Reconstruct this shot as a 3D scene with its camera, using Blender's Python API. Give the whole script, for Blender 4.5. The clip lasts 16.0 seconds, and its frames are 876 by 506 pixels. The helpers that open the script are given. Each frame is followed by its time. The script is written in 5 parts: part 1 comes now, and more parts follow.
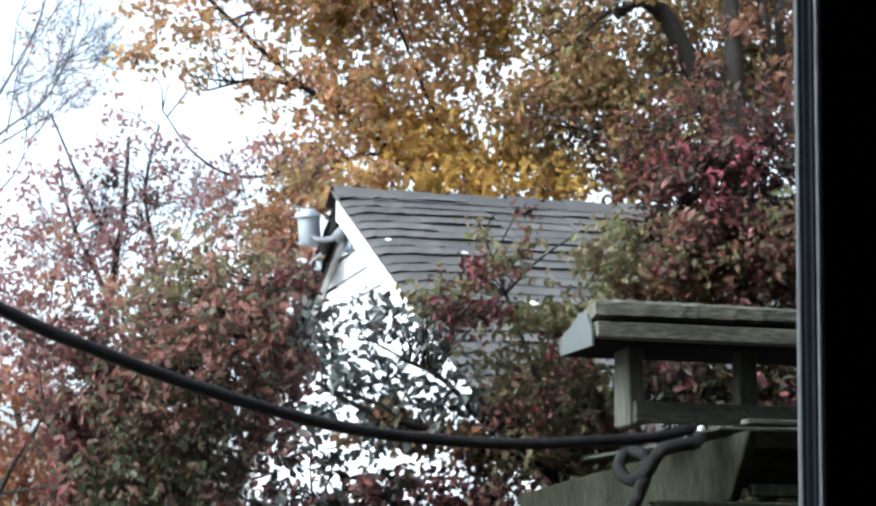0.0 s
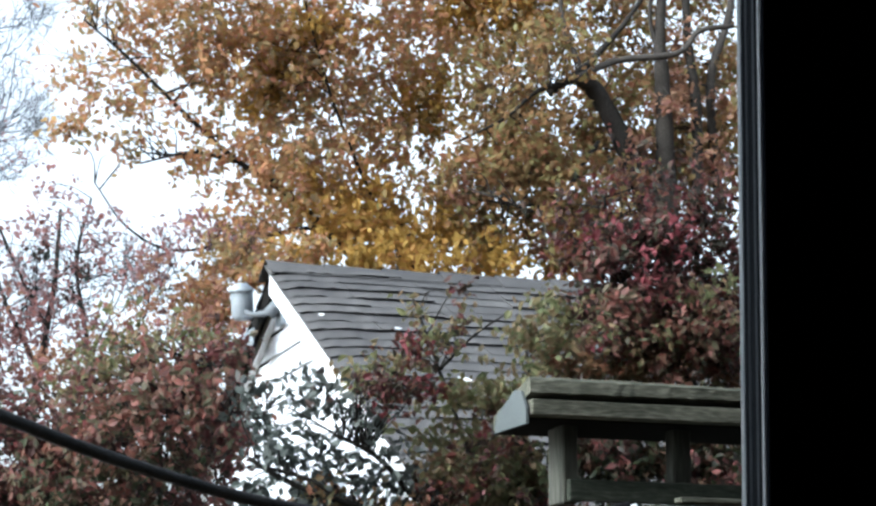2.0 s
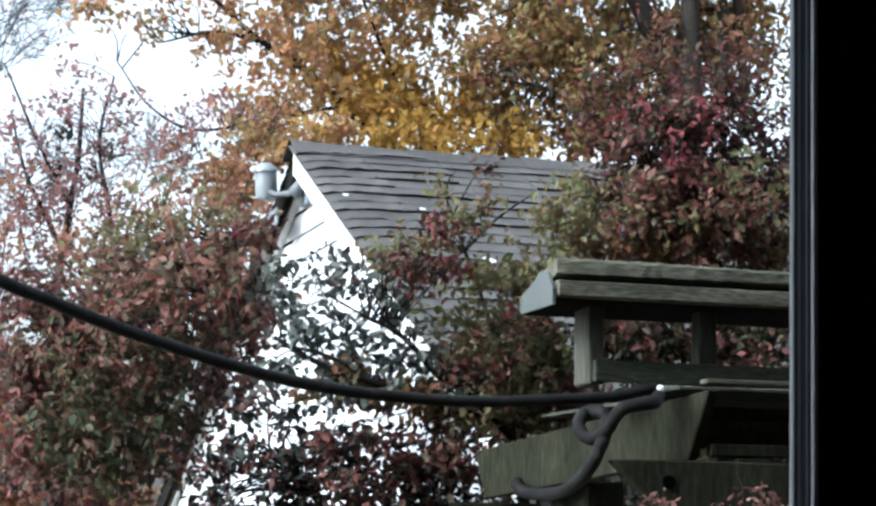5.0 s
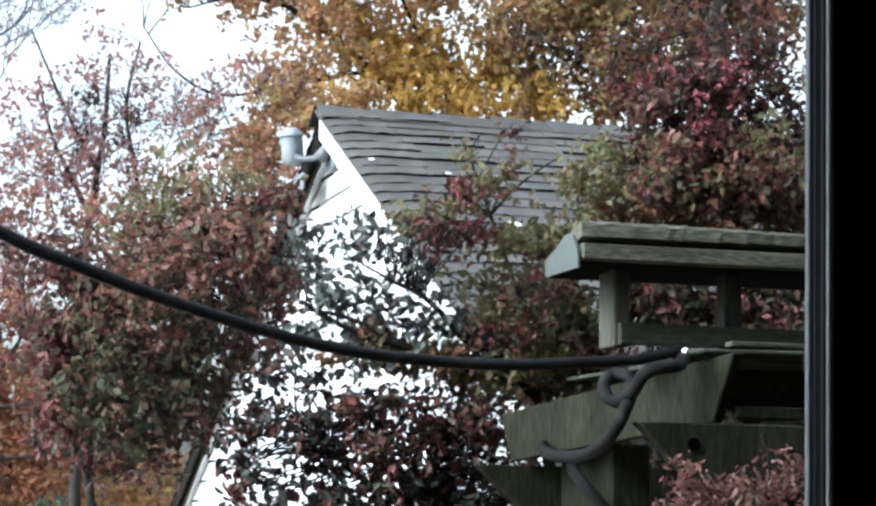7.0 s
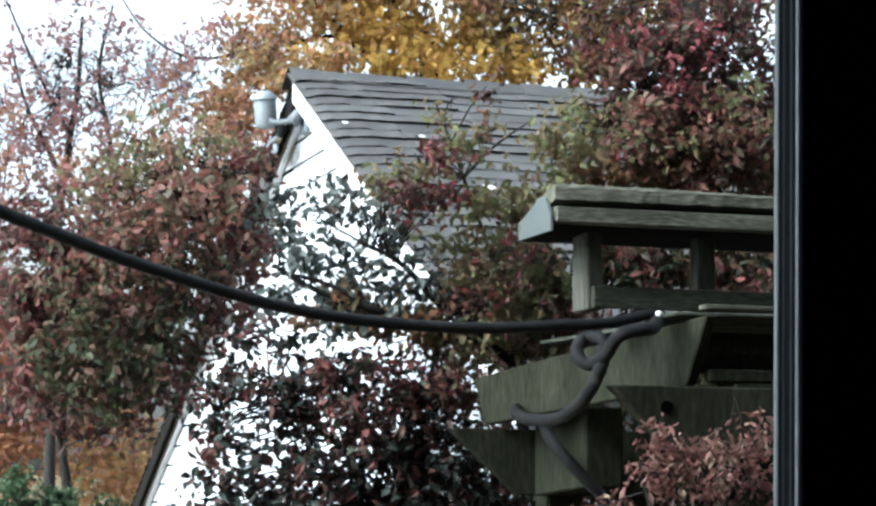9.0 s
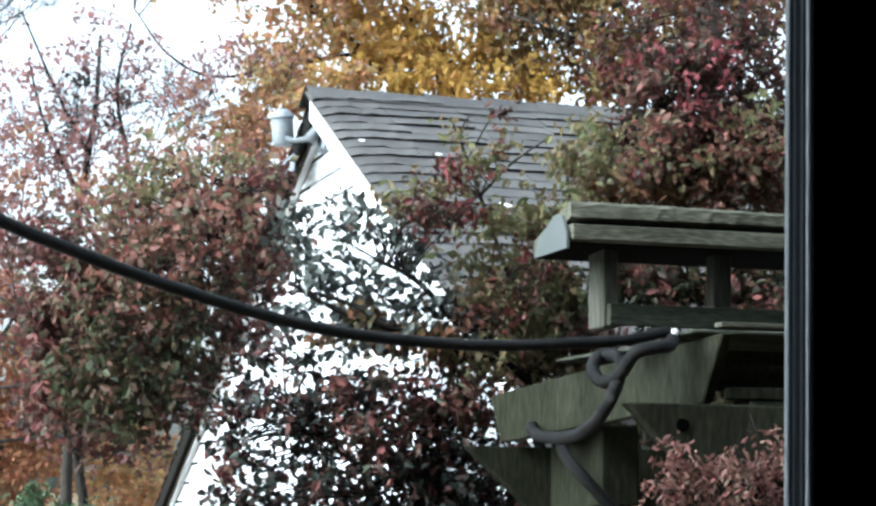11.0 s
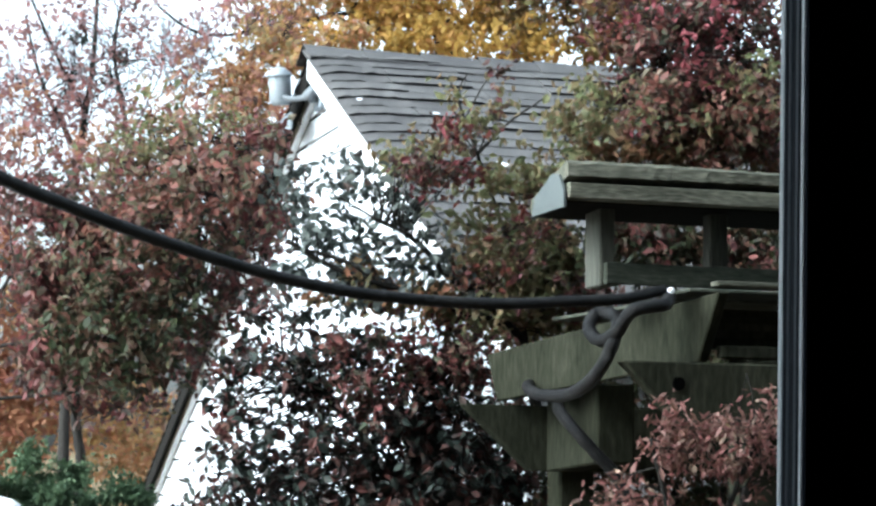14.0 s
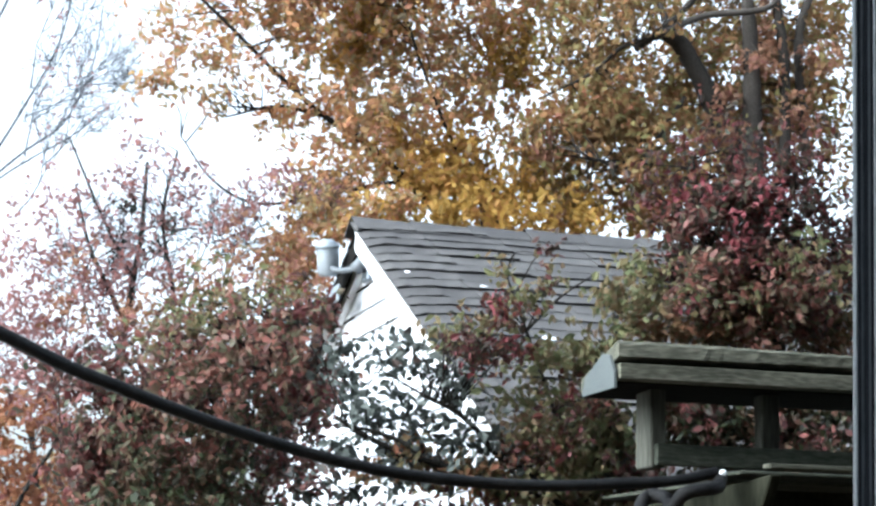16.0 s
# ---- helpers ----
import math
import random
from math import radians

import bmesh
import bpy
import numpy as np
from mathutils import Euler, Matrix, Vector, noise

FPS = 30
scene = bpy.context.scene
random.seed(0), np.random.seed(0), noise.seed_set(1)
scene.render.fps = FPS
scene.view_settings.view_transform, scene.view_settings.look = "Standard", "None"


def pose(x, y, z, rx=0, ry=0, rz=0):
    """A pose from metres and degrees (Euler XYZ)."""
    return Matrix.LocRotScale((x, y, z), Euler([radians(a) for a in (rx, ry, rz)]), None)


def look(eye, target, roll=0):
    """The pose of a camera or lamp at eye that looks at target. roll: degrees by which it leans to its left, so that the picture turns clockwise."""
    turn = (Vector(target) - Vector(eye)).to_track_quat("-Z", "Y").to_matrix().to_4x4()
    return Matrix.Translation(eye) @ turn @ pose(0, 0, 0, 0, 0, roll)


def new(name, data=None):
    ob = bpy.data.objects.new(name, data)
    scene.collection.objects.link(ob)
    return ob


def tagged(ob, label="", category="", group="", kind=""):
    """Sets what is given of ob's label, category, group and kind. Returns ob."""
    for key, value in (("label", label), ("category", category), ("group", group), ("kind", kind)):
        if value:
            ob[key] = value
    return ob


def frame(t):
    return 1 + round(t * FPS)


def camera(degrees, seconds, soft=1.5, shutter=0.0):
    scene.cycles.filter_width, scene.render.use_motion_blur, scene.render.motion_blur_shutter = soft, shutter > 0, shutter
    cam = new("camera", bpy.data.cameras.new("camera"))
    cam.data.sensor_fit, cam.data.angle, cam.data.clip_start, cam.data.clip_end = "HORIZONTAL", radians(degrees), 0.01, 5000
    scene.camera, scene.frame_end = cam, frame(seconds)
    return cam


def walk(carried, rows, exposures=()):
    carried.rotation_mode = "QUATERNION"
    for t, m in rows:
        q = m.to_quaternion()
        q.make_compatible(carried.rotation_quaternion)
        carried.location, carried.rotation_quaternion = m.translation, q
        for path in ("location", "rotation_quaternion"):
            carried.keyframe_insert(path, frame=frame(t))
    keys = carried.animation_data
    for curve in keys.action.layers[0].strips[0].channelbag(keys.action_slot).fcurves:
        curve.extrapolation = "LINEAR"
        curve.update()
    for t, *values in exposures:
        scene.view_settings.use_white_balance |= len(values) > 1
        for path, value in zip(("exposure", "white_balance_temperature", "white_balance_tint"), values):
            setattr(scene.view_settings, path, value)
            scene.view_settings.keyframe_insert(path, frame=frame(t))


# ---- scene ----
# ---------- camera and walk ----------
cam = camera(24.0, 16.0, soft=2.7)
PATH = [
    (0, (0.0042, -0.0132, 2.0093), (2.7201, 9.4730, 3.6333), 0.366),
    (0.5, (-0.0020, -0.0120, 2.0091), (2.7508, 9.4384, 3.7737), 0.250),
    (1, (-0.0094, -0.0178, 2.0148), (2.6477, 9.4391, 3.8873), 0.915),
    (1.5, (-0.0004, -0.0092, 2.0173), (2.7973, 9.3576, 4.1237), 0.237),
    (2, (-0.0038, -0.0134, 2.0153), (3.0092, 9.3144, 3.9938), 0.366),
    (2.5, (-0.0038, -0.0066, 2.0180), (3.0011, 9.3260, 3.9859), 0.129),
    (3, (-0.0087, -0.0076, 2.0136), (3.0137, 9.3319, 3.9213), 0.650),
    (3.5, (-0.0112, -0.0090, 2.0114), (3.0194, 9.3556, 3.7774), 0.501),
    (4, (-0.0119, -0.0020, 2.0146), (2.9829, 9.3994, 3.6408), 0.699),
    (4.2, (-0.0139, -0.0021, 2.0173), (2.9635, 9.4142, 3.5883), 0.537),
    (6.5, (-0.0131, -0.0009, 2.0061), (2.8775, 9.4865, 3.2848), 1.232),
    (7, (-0.0117, -0.0114, 2.0110), (2.8224, 9.4983, 3.2499), 0.723),
    (7.5, (-0.0064, -0.0010, 2.0126), (2.8838, 9.5097, 3.1051), 0.811),
    (8, (-0.0052, -0.0008, 2.0147), (2.9250, 9.4946, 3.1336), 0.693),
    (8.5, (-0.0037, 0.0014, 2.0060), (2.9220, 9.5030, 3.0825), 0.568),
    (9, (-0.0011, 0.0033, 2.0125), (2.9538, 9.4972, 3.0774), 0.516),
    (9.5, (-0.0028, -0.0008, 2.0144), (2.9099, 9.4966, 3.1615), 0.525),
    (11.8, (0.0018, -0.0017, 2.0077), (2.8703, 9.5083, 3.1613), 0.644),
    (12, (0.0003, -0.0043, 2.0085), (2.8882, 9.5056, 3.1136), 0.651),
    (12.5, (0.0015, -0.0007, 2.0001), (2.9026, 9.5209, 2.9596), 0.883),
    (13, (0.0033, 0.0051, 2.0056), (2.9343, 9.5239, 2.9007), 0.879),
    (13.5, (-0.0001, -0.0014, 2.0047), (2.9086, 9.5238, 2.9035), 0.982),
    (14, (-0.0021, -0.0089, 2.0050), (2.8909, 9.5151, 2.9664), 0.827),
    (14.5, (-0.0016, -0.0101, 2.0029), (2.8315, 9.5237, 3.0423), 0.783),
    (15, (-0.0099, -0.0031, 2.0172), (2.7251, 9.5519, 3.1228), 0.595),
    (15.5, (-0.0144, -0.0058, 2.0320), (2.6713, 9.5258, 3.4230), 0.552),
    (16, (-0.0175, -0.0097, 2.0371), (2.6298, 9.4746, 3.7808), 1.244),
]
walk(cam, [(t, look(eye, target, roll)) for t, eye, target, roll in PATH],
     [(0.0, 1.19, 5700, 3.0), (1.5, 1.09, 5700, 3.0), (3.5, 0.98, 5700, 3.0), (7.0, 1.15, 5650, 0.0), (8.5, 1.15, 5620, -1.0), (9.5, 1.36, 5620, -1.0), (12.5, 1.39, 5620, -1.0), (14.5, 1.4, 5620, -1.0), (15.5, 1.37, 5700, 2.0), (16.0, 1.33, 5650, 3.0)])

# ---------- world, sun, exposure ----------
world = bpy.data.worlds.new("overcast_sky")
scene.world = world
world.use_nodes = True
wn, wl = world.node_tree.nodes, world.node_tree.links
sky = wn.new("ShaderNodeTexSky")
sky.sky_type = "NISHITA"
sky.sun_disc = False
sky.sun_elevation = radians(34)
sky.sun_rotation = radians(256)
sky.air_density, sky.dust_density, sky.ozone_density = 1.0, 6.0, 1.0
cloud = wn.new("ShaderNodeHueSaturation")          # a closed cloud cover takes most of the blue
cloud.inputs["Saturation"].default_value = 0.28
cloud.inputs["Value"].default_value = 1.9
wl.new(sky.outputs[0], cloud.inputs["Color"])
wl.new(cloud.outputs[0], wn["Background"].inputs[0])
wn["Background"].inputs[1].default_value = 0.15
sun = new("sun", bpy.data.lights.new("sun", "SUN"))
sun.data.energy, sun.data.angle, sun.data.color = 0.3, radians(20), (1.0, 0.97, 0.92)
sun.matrix_world = look((-10, -2.5, 7), (0, 0, 0))


# ---------- materials ----------
def nodes_of(name):
    m = bpy.data.materials.new(name)
    m.use_nodes = True
    return m, m.node_tree.nodes, m.node_tree.links, m.node_tree.nodes["Principled BSDF"]


def ramp_node(n, colours):
    r = n.new("ShaderNodeValToRGB")
    e = r.color_ramp.elements
    while len(e) < len(colours):
        e.new(0.5)
    for i, c in enumerate(colours):
        e[i].position = i / max(1, len(colours) - 1)
        e[i].color = (*c, 1)
    return r


def leaf_material(name, colours, thin=0.35, scale=1.6, rough=0.6, tone=0.75, dull=0.72):
    """Leaves: a colour for each leaf, drifting over the crown in patches. dull: how much of the colour stays."""
    colours = [tuple(tone * (sum(c) / 3 + dull * (v - sum(c) / 3)) for v in c) for c in colours]
    m, n, l, p = nodes_of(name)
    geo = n.new("ShaderNodeNewGeometry")
    tex = n.new("ShaderNodeTexNoise")
    tex.inputs["Scale"].default_value = scale
    tex.inputs["Detail"].default_value = 5
    l.new(geo.outputs["Position"], tex.inputs["Vector"])
    patch = n.new("ShaderNodeMapRange")
    patch.inputs["From Min"].default_value, patch.inputs["From Max"].default_value = 0.3, 0.7
    l.new(tex.outputs["Fac"], patch.inputs["Value"])
    mix = n.new("ShaderNodeMix")
    mix.inputs[0].default_value = 0.55
    l.new(patch.outputs[0], mix.inputs[2])
    l.new(geo.outputs["Random Per Island"], mix.inputs[3])
    r = ramp_node(n, colours)
    l.new(mix.outputs[0], r.inputs[0])
    l.new(r.outputs[0], p.inputs["Base Color"])
    p.inputs["Roughness"].default_value = rough
    p.inputs["Specular IOR Level"].default_value = 0.17
    t = n.new("ShaderNodeBsdfTranslucent")
    l.new(r.outputs[0], t.inputs["Color"])
    s = n.new("ShaderNodeMixShader")
    s.inputs[0].default_value = thin
    l.new(p.outputs[0], s.inputs[1])
    l.new(t.outputs[0], s.inputs[2])
    l.new(s.outputs[0], n["Material Output"].inputs["Surface"])
    return m


def surface(name, colours, scale=(3, 3, 3), fine=40.0, rough=0.7, bump=0.15, metal=0.0, spread=0.25, distance=0.004, spec=0.15):
    """A weathered surface: stains at a large scale, grain at a small one, each piece a little different."""
    m, n, l, p = nodes_of(name)
    co = n.new("ShaderNodeTexCoord")
    mp = n.new("ShaderNodeMapping")
    mp.inputs["Scale"].default_value = scale
    l.new(co.outputs["Object"], mp.inputs["Vector"])
    a = n.new("ShaderNodeTexNoise")
    a.inputs["Scale"].default_value, a.inputs["Detail"].default_value = 1.0, 4
    b = n.new("ShaderNodeTexNoise")
    b.inputs["Scale"].default_value, b.inputs["Detail"].default_value = fine, 3
    l.new(mp.outputs[0], a.inputs["Vector"])
    l.new(mp.outputs[0], b.inputs["Vector"])
    info = n.new("ShaderNodeObjectInfo")
    k = n.new("ShaderNodeMix")
    k.inputs[0].default_value = 0.5
    l.new(a.outputs["Fac"], k.inputs[2])
    l.new(b.outputs["Fac"], k.inputs[3])
    k2 = n.new("ShaderNodeMix")
    k2.inputs[0].default_value = spread
    l.new(k.outputs[0], k2.inputs[2])
    l.new(info.outputs["Random"], k2.inputs[3])
    mr = n.new("ShaderNodeMapRange")
    mr.inputs["From Min"].default_value, mr.inputs["From Max"].default_value = 0.34, 0.66
    l.new(k2.outputs[0], mr.inputs["Value"])
    r = ramp_node(n, colours)
    l.new(mr.outputs[0], r.inputs[0])
    l.new(r.outputs[0], p.inputs["Base Color"])
    p.inputs["Roughness"].default_value, p.inputs["Metallic"].default_value = rough, metal
    p.inputs["Specular IOR Level"].default_value = spec
    bn = n.new("ShaderNodeBump")
    bn.inputs["Strength"].default_value, bn.inputs["Distance"].default_value = bump, distance
    l.new(b.outputs["Fac"], bn.inputs["Height"])
    l.new(bn.outputs[0], p.inputs["Normal"])
    return m


M_SHINGLE = surface("asphalt_shingle", [(0.046, 0.0448, 0.046), (0.069, 0.067, 0.0675), (0.1, 0.097, 0.096)], (5, 5, 5), 60, 0.95, 0.6, spread=0.12, spec=0.05)
M_SIDING = surface("white_vinyl_siding", [(0.4, 0.42, 0.45), (0.45, 0.47, 0.5), (0.5, 0.52, 0.55)], (2, 2, 6), 30, 0.5, 0.05)
M_TRIM = surface("white_painted_trim", [(0.55, 0.57, 0.59), (0.63, 0.645, 0.66), (0.7, 0.71, 0.72)], (3, 3, 3), 30, 0.5, 0.08)
# Dark roof edge black, also standing for shade under the arbor cap.
M_EDGE_SHADE = surface("dark_edge_and_shade", [(0.005, 0.005, 0.005), (0.01, 0.0095, 0.009), (0.016, 0.015, 0.014)], (4, 4, 4), 30, 0.9, 0.1, spec=0.03)
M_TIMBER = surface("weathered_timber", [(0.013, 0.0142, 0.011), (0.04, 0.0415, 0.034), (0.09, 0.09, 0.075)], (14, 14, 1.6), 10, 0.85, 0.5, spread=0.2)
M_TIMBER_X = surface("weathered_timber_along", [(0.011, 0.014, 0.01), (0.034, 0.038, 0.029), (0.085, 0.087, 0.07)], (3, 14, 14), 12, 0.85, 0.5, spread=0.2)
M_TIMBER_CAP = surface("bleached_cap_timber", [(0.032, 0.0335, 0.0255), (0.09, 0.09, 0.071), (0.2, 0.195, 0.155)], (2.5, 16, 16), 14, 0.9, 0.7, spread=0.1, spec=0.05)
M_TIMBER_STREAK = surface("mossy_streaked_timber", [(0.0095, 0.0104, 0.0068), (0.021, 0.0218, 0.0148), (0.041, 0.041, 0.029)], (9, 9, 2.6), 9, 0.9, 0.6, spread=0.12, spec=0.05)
M_ZINC = surface("grey_zinc_flashing", [(0.035, 0.043, 0.043), (0.06, 0.07, 0.07), (0.1, 0.112, 0.112)], (6, 6, 6), 30, 0.55, 0.1, 0.2)
M_CABLE = surface("black_rubber_sheath", [(0.004, 0.004, 0.0048), (0.0085, 0.0085, 0.009), (0.024, 0.0225, 0.0215)], (18, 18, 18), 40, 0.55, 0.6, distance=0.004, spec=0.13, spread=0.0)
M_BARK = surface("grey_brown_bark", [(0.01, 0.009, 0.008), (0.02, 0.018, 0.016), (0.042, 0.038, 0.035)], (5, 5, 2), 20, 0.9, 0.6, distance=0.01)
M_PALE_BARK = surface("pale_bark", [(0.04, 0.043, 0.05), (0.075, 0.08, 0.09), (0.12, 0.125, 0.14)], (5, 5, 2), 20, 0.9, 0.4)
M_GALV = surface("galvanised_lamp_metal", [(0.12, 0.14, 0.165), (0.19, 0.215, 0.24), (0.28, 0.3, 0.32)], (8, 8, 8), 30, 0.45, 0.05, 0.2)
# Near-black for the bolt hole: the hole's shade is put into the colour.
M_HOLE = surface("black_bolt_hole", [(0.001, 0.001, 0.001), (0.002, 0.002, 0.002), (0.003, 0.003, 0.003)], (4, 4, 4), 30, 0.95, 0.1, spec=0.0)
M_LAMP_DARK = surface("dull_lamp_metal", [(0.09, 0.1, 0.11), (0.14, 0.15, 0.165), (0.2, 0.21, 0.22)], (8, 8, 8), 30, 0.5, 0.05, 0.2)
M_MAPLE_BARK = surface("grey_maple_bark", [(0.017, 0.0148, 0.0128), (0.034, 0.0295, 0.026), (0.062, 0.055, 0.049)], (5, 5, 2), 20, 0.9, 0.6, distance=0.01)
M_GROUND = surface("leaf_strewn_lawn", [(0.05, 0.055, 0.025), (0.09, 0.07, 0.035), (0.14, 0.085, 0.04)], (0.8, 0.8, 0.8), 25, 0.95, 0.6, distance=0.02)
# Dark enough to read as an unlit room: shade put into the colour.
M_WALL_IN = surface("unlit_wall_dark", [(0.03, 0.03, 0.032), (0.035, 0.035, 0.036), (0.04, 0.04, 0.04)], (2, 2, 2), 40, 0.9, 0.05)
M_SASH = surface("blue_grey_window_track", [(0.008, 0.0105, 0.0135), (0.014, 0.017, 0.021), (0.023, 0.026, 0.031)], (6, 6, 2), 40, 0.6, 0.1, spec=0.06)
# Lip edges catching the sky: the lit line is a paler base colour.
M_SASH_LIT = surface("lit_window_lip", [(0.15, 0.165, 0.18), (0.21, 0.225, 0.24), (0.28, 0.3, 0.32)], (6, 6, 2), 40, 0.5, 0.1, spec=0.08)
# Black of the gaskets, used too for the shaded stop inside.
M_GASKET_SHADE = surface("gasket_and_shade_black", [(0.003, 0.0035, 0.005), (0.005, 0.006, 0.008), (0.008, 0.009, 0.011)], (6, 6, 2), 40, 0.9, 0.1, spec=0.01)
M_CAR = surface("white_car_paint", [(0.75, 0.76, 0.77), (0.78, 0.79, 0.8), (0.82, 0.82, 0.82)], (1, 1, 1), 20, 0.25, 0.0, spec=0.5)
M_GLASS = surface("dark_car_glass", [(0.02, 0.022, 0.025), (0.025, 0.028, 0.03), (0.03, 0.033, 0.035)], (1, 1, 1), 20, 0.08, 0.0, spec=0.5)
M_TYRE = surface("tyre_rubber", [(0.015, 0.015, 0.015), (0.02, 0.02, 0.02), (0.03, 0.03, 0.03)], (4, 4, 4), 30, 0.9, 0.2)

L_ORANGE = leaf_material("orange_oak_leaves", [(0.18, 0.12, 0.07), (0.36, 0.19, 0.075), (0.44, 0.2, 0.085), (0.25, 0.215, 0.09), (0.36, 0.15, 0.09), (0.4, 0.26, 0.08), (0.2, 0.16, 0.1), (0.46, 0.32, 0.22)], 0.55, 1.6, tone=1.15, dull=0.85)
L_YELLOW = leaf_material("golden_leaves", [(0.2, 0.13, 0.03), (0.34, 0.21, 0.03), (0.46, 0.28, 0.04), (0.38, 0.18, 0.04), (0.24, 0.2, 0.05)], 0.5, 1.2, tone=1.0, dull=0.85)
L_BROWN = leaf_material("olive_brown_leaves", [(0.06, 0.05, 0.035), (0.17, 0.115, 0.055), (0.28, 0.14, 0.055), (0.2, 0.19, 0.07), (0.27, 0.11, 0.06), (0.12, 0.095, 0.075)], 0.5, 1.3, tone=1.04, dull=0.9)
L_TERRA = leaf_material("terracotta_leaves", [(0.2, 0.1, 0.06), (0.34, 0.15, 0.085), (0.38, 0.19, 0.1), (0.3, 0.11, 0.07), (0.4, 0.22, 0.1), (0.42, 0.26, 0.17)], 0.45, 1.5, tone=0.8, dull=0.95)
L_PINK = leaf_material("dusty_pink_leaves", [(0.16, 0.1, 0.1), (0.34, 0.18, 0.18), (0.36, 0.14, 0.12), (0.22, 0.16, 0.17), (0.44, 0.28, 0.29)], 0.5, 1.0, tone=0.95, dull=0.8)
L_RUST = leaf_material("rust_leaves", [(0.14, 0.07, 0.05), (0.36, 0.16, 0.08), (0.4, 0.22, 0.12), (0.3, 0.11, 0.08), (0.26, 0.2, 0.1)], 0.45, 1.5, tone=0.9, dull=0.8)
L_BURGUNDY = leaf_material("burgundy_leaves", [(0.02, 0.021, 0.018), (0.09, 0.04, 0.038), (0.055, 0.072, 0.046), (0.175, 0.052, 0.053), (0.036, 0.038, 0.03), (0.21, 0.076, 0.07), (0.085, 0.1, 0.06), (0.34, 0.24, 0.18)], 0.38, 6.0, 0.4, 0.96, 0.95)
L_MUTED = leaf_material("muted_pink_leaves", [(0.05, 0.05, 0.038), (0.2, 0.088, 0.068), (0.1, 0.105, 0.06), (0.25, 0.09, 0.068), (0.1, 0.055, 0.05), (0.4, 0.28, 0.2)], 0.45, 6.0, 0.4, 1.05, 0.88)
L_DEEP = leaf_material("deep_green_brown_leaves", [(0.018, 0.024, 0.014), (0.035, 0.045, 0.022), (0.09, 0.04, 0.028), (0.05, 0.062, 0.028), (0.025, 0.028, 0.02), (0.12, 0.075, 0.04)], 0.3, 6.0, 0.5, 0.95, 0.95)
L_RED = leaf_material("crimson_leaves", [(0.03, 0.028, 0.025), (0.13, 0.036, 0.04), (0.075, 0.088, 0.05), (0.22, 0.05, 0.056), (0.05, 0.055, 0.036), (0.28, 0.065, 0.045), (0.12, 0.13, 0.07), (0.24, 0.12, 0.06)], 0.35, 7.0, 0.45, 0.6, 0.84)
L_RUSTY = leaf_material("rusty_dogwood_leaves", [(0.05, 0.05, 0.03), (0.22, 0.1, 0.05), (0.11, 0.12, 0.06), (0.26, 0.1, 0.055), (0.17, 0.15, 0.07), (0.28, 0.14, 0.07), (0.1, 0.1, 0.05)], 0.45, 7.0, 0.5, 0.95, 0.9)
L_BRIGHT = leaf_material("bright_red_leaves", [(0.24, 0.045, 0.055), (0.34, 0.055, 0.075), (0.4, 0.1, 0.11)], 0.35, 3.0, 0.5, 0.7, 0.75)
L_OLIVE = leaf_material("turning_green_leaves", [(0.055, 0.065, 0.035), (0.115, 0.135, 0.06), (0.17, 0.17, 0.075), (0.19, 0.13, 0.07), (0.115, 0.135, 0.062), (0.19, 0.1, 0.06), (0.25, 0.22, 0.13)], 0.45, 7.0, 0.45, 1.2, 0.9)
L_GREY = leaf_material("grey_green_leaves", [(0.02, 0.025, 0.024), (0.05, 0.06, 0.055), (0.1, 0.115, 0.105), (0.035, 0.04, 0.036), (0.13, 0.085, 0.075)], 0.3, 8.0, 0.45, 1.25, 0.85)
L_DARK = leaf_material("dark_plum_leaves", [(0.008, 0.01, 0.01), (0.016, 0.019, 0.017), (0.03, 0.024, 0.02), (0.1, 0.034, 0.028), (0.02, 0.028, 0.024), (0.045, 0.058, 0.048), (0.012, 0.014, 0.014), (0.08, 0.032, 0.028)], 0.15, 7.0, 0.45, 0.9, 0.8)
L_ROSE = leaf_material("faded_rose_leaves", [(0.03, 0.02, 0.016), (0.19, 0.08, 0.072), (0.28, 0.13, 0.115), (0.1, 0.055, 0.035), (0.24, 0.095, 0.09), (0.34, 0.2, 0.17), (0.06, 0.036, 0.028), (0.46, 0.33, 0.25), (0.3, 0.22, 0.1)], 0.4, 14.0, 0.6, 0.95, 0.95)
L_GREEN = leaf_material("evergreen_leaves", [(0.03, 0.06, 0.03), (0.05, 0.1, 0.045), (0.075, 0.135, 0.055), (0.1, 0.13, 0.06)], 0.3, 2.0, tone=1.0)


# ---------- builders ----------
def link_mesh(name, verts, faces, material, parent=None, label="", smooth=False):
    me = bpy.data.meshes.new(name)
    me.from_pydata(verts, [], faces)
    me.materials.append(material)
    if smooth:
        me.polygons.foreach_set("use_smooth", [True] * len(me.polygons))
    me.update()
    ob = new(name, me)
    if parent:
        ob.parent = parent
    return tagged(ob, label)


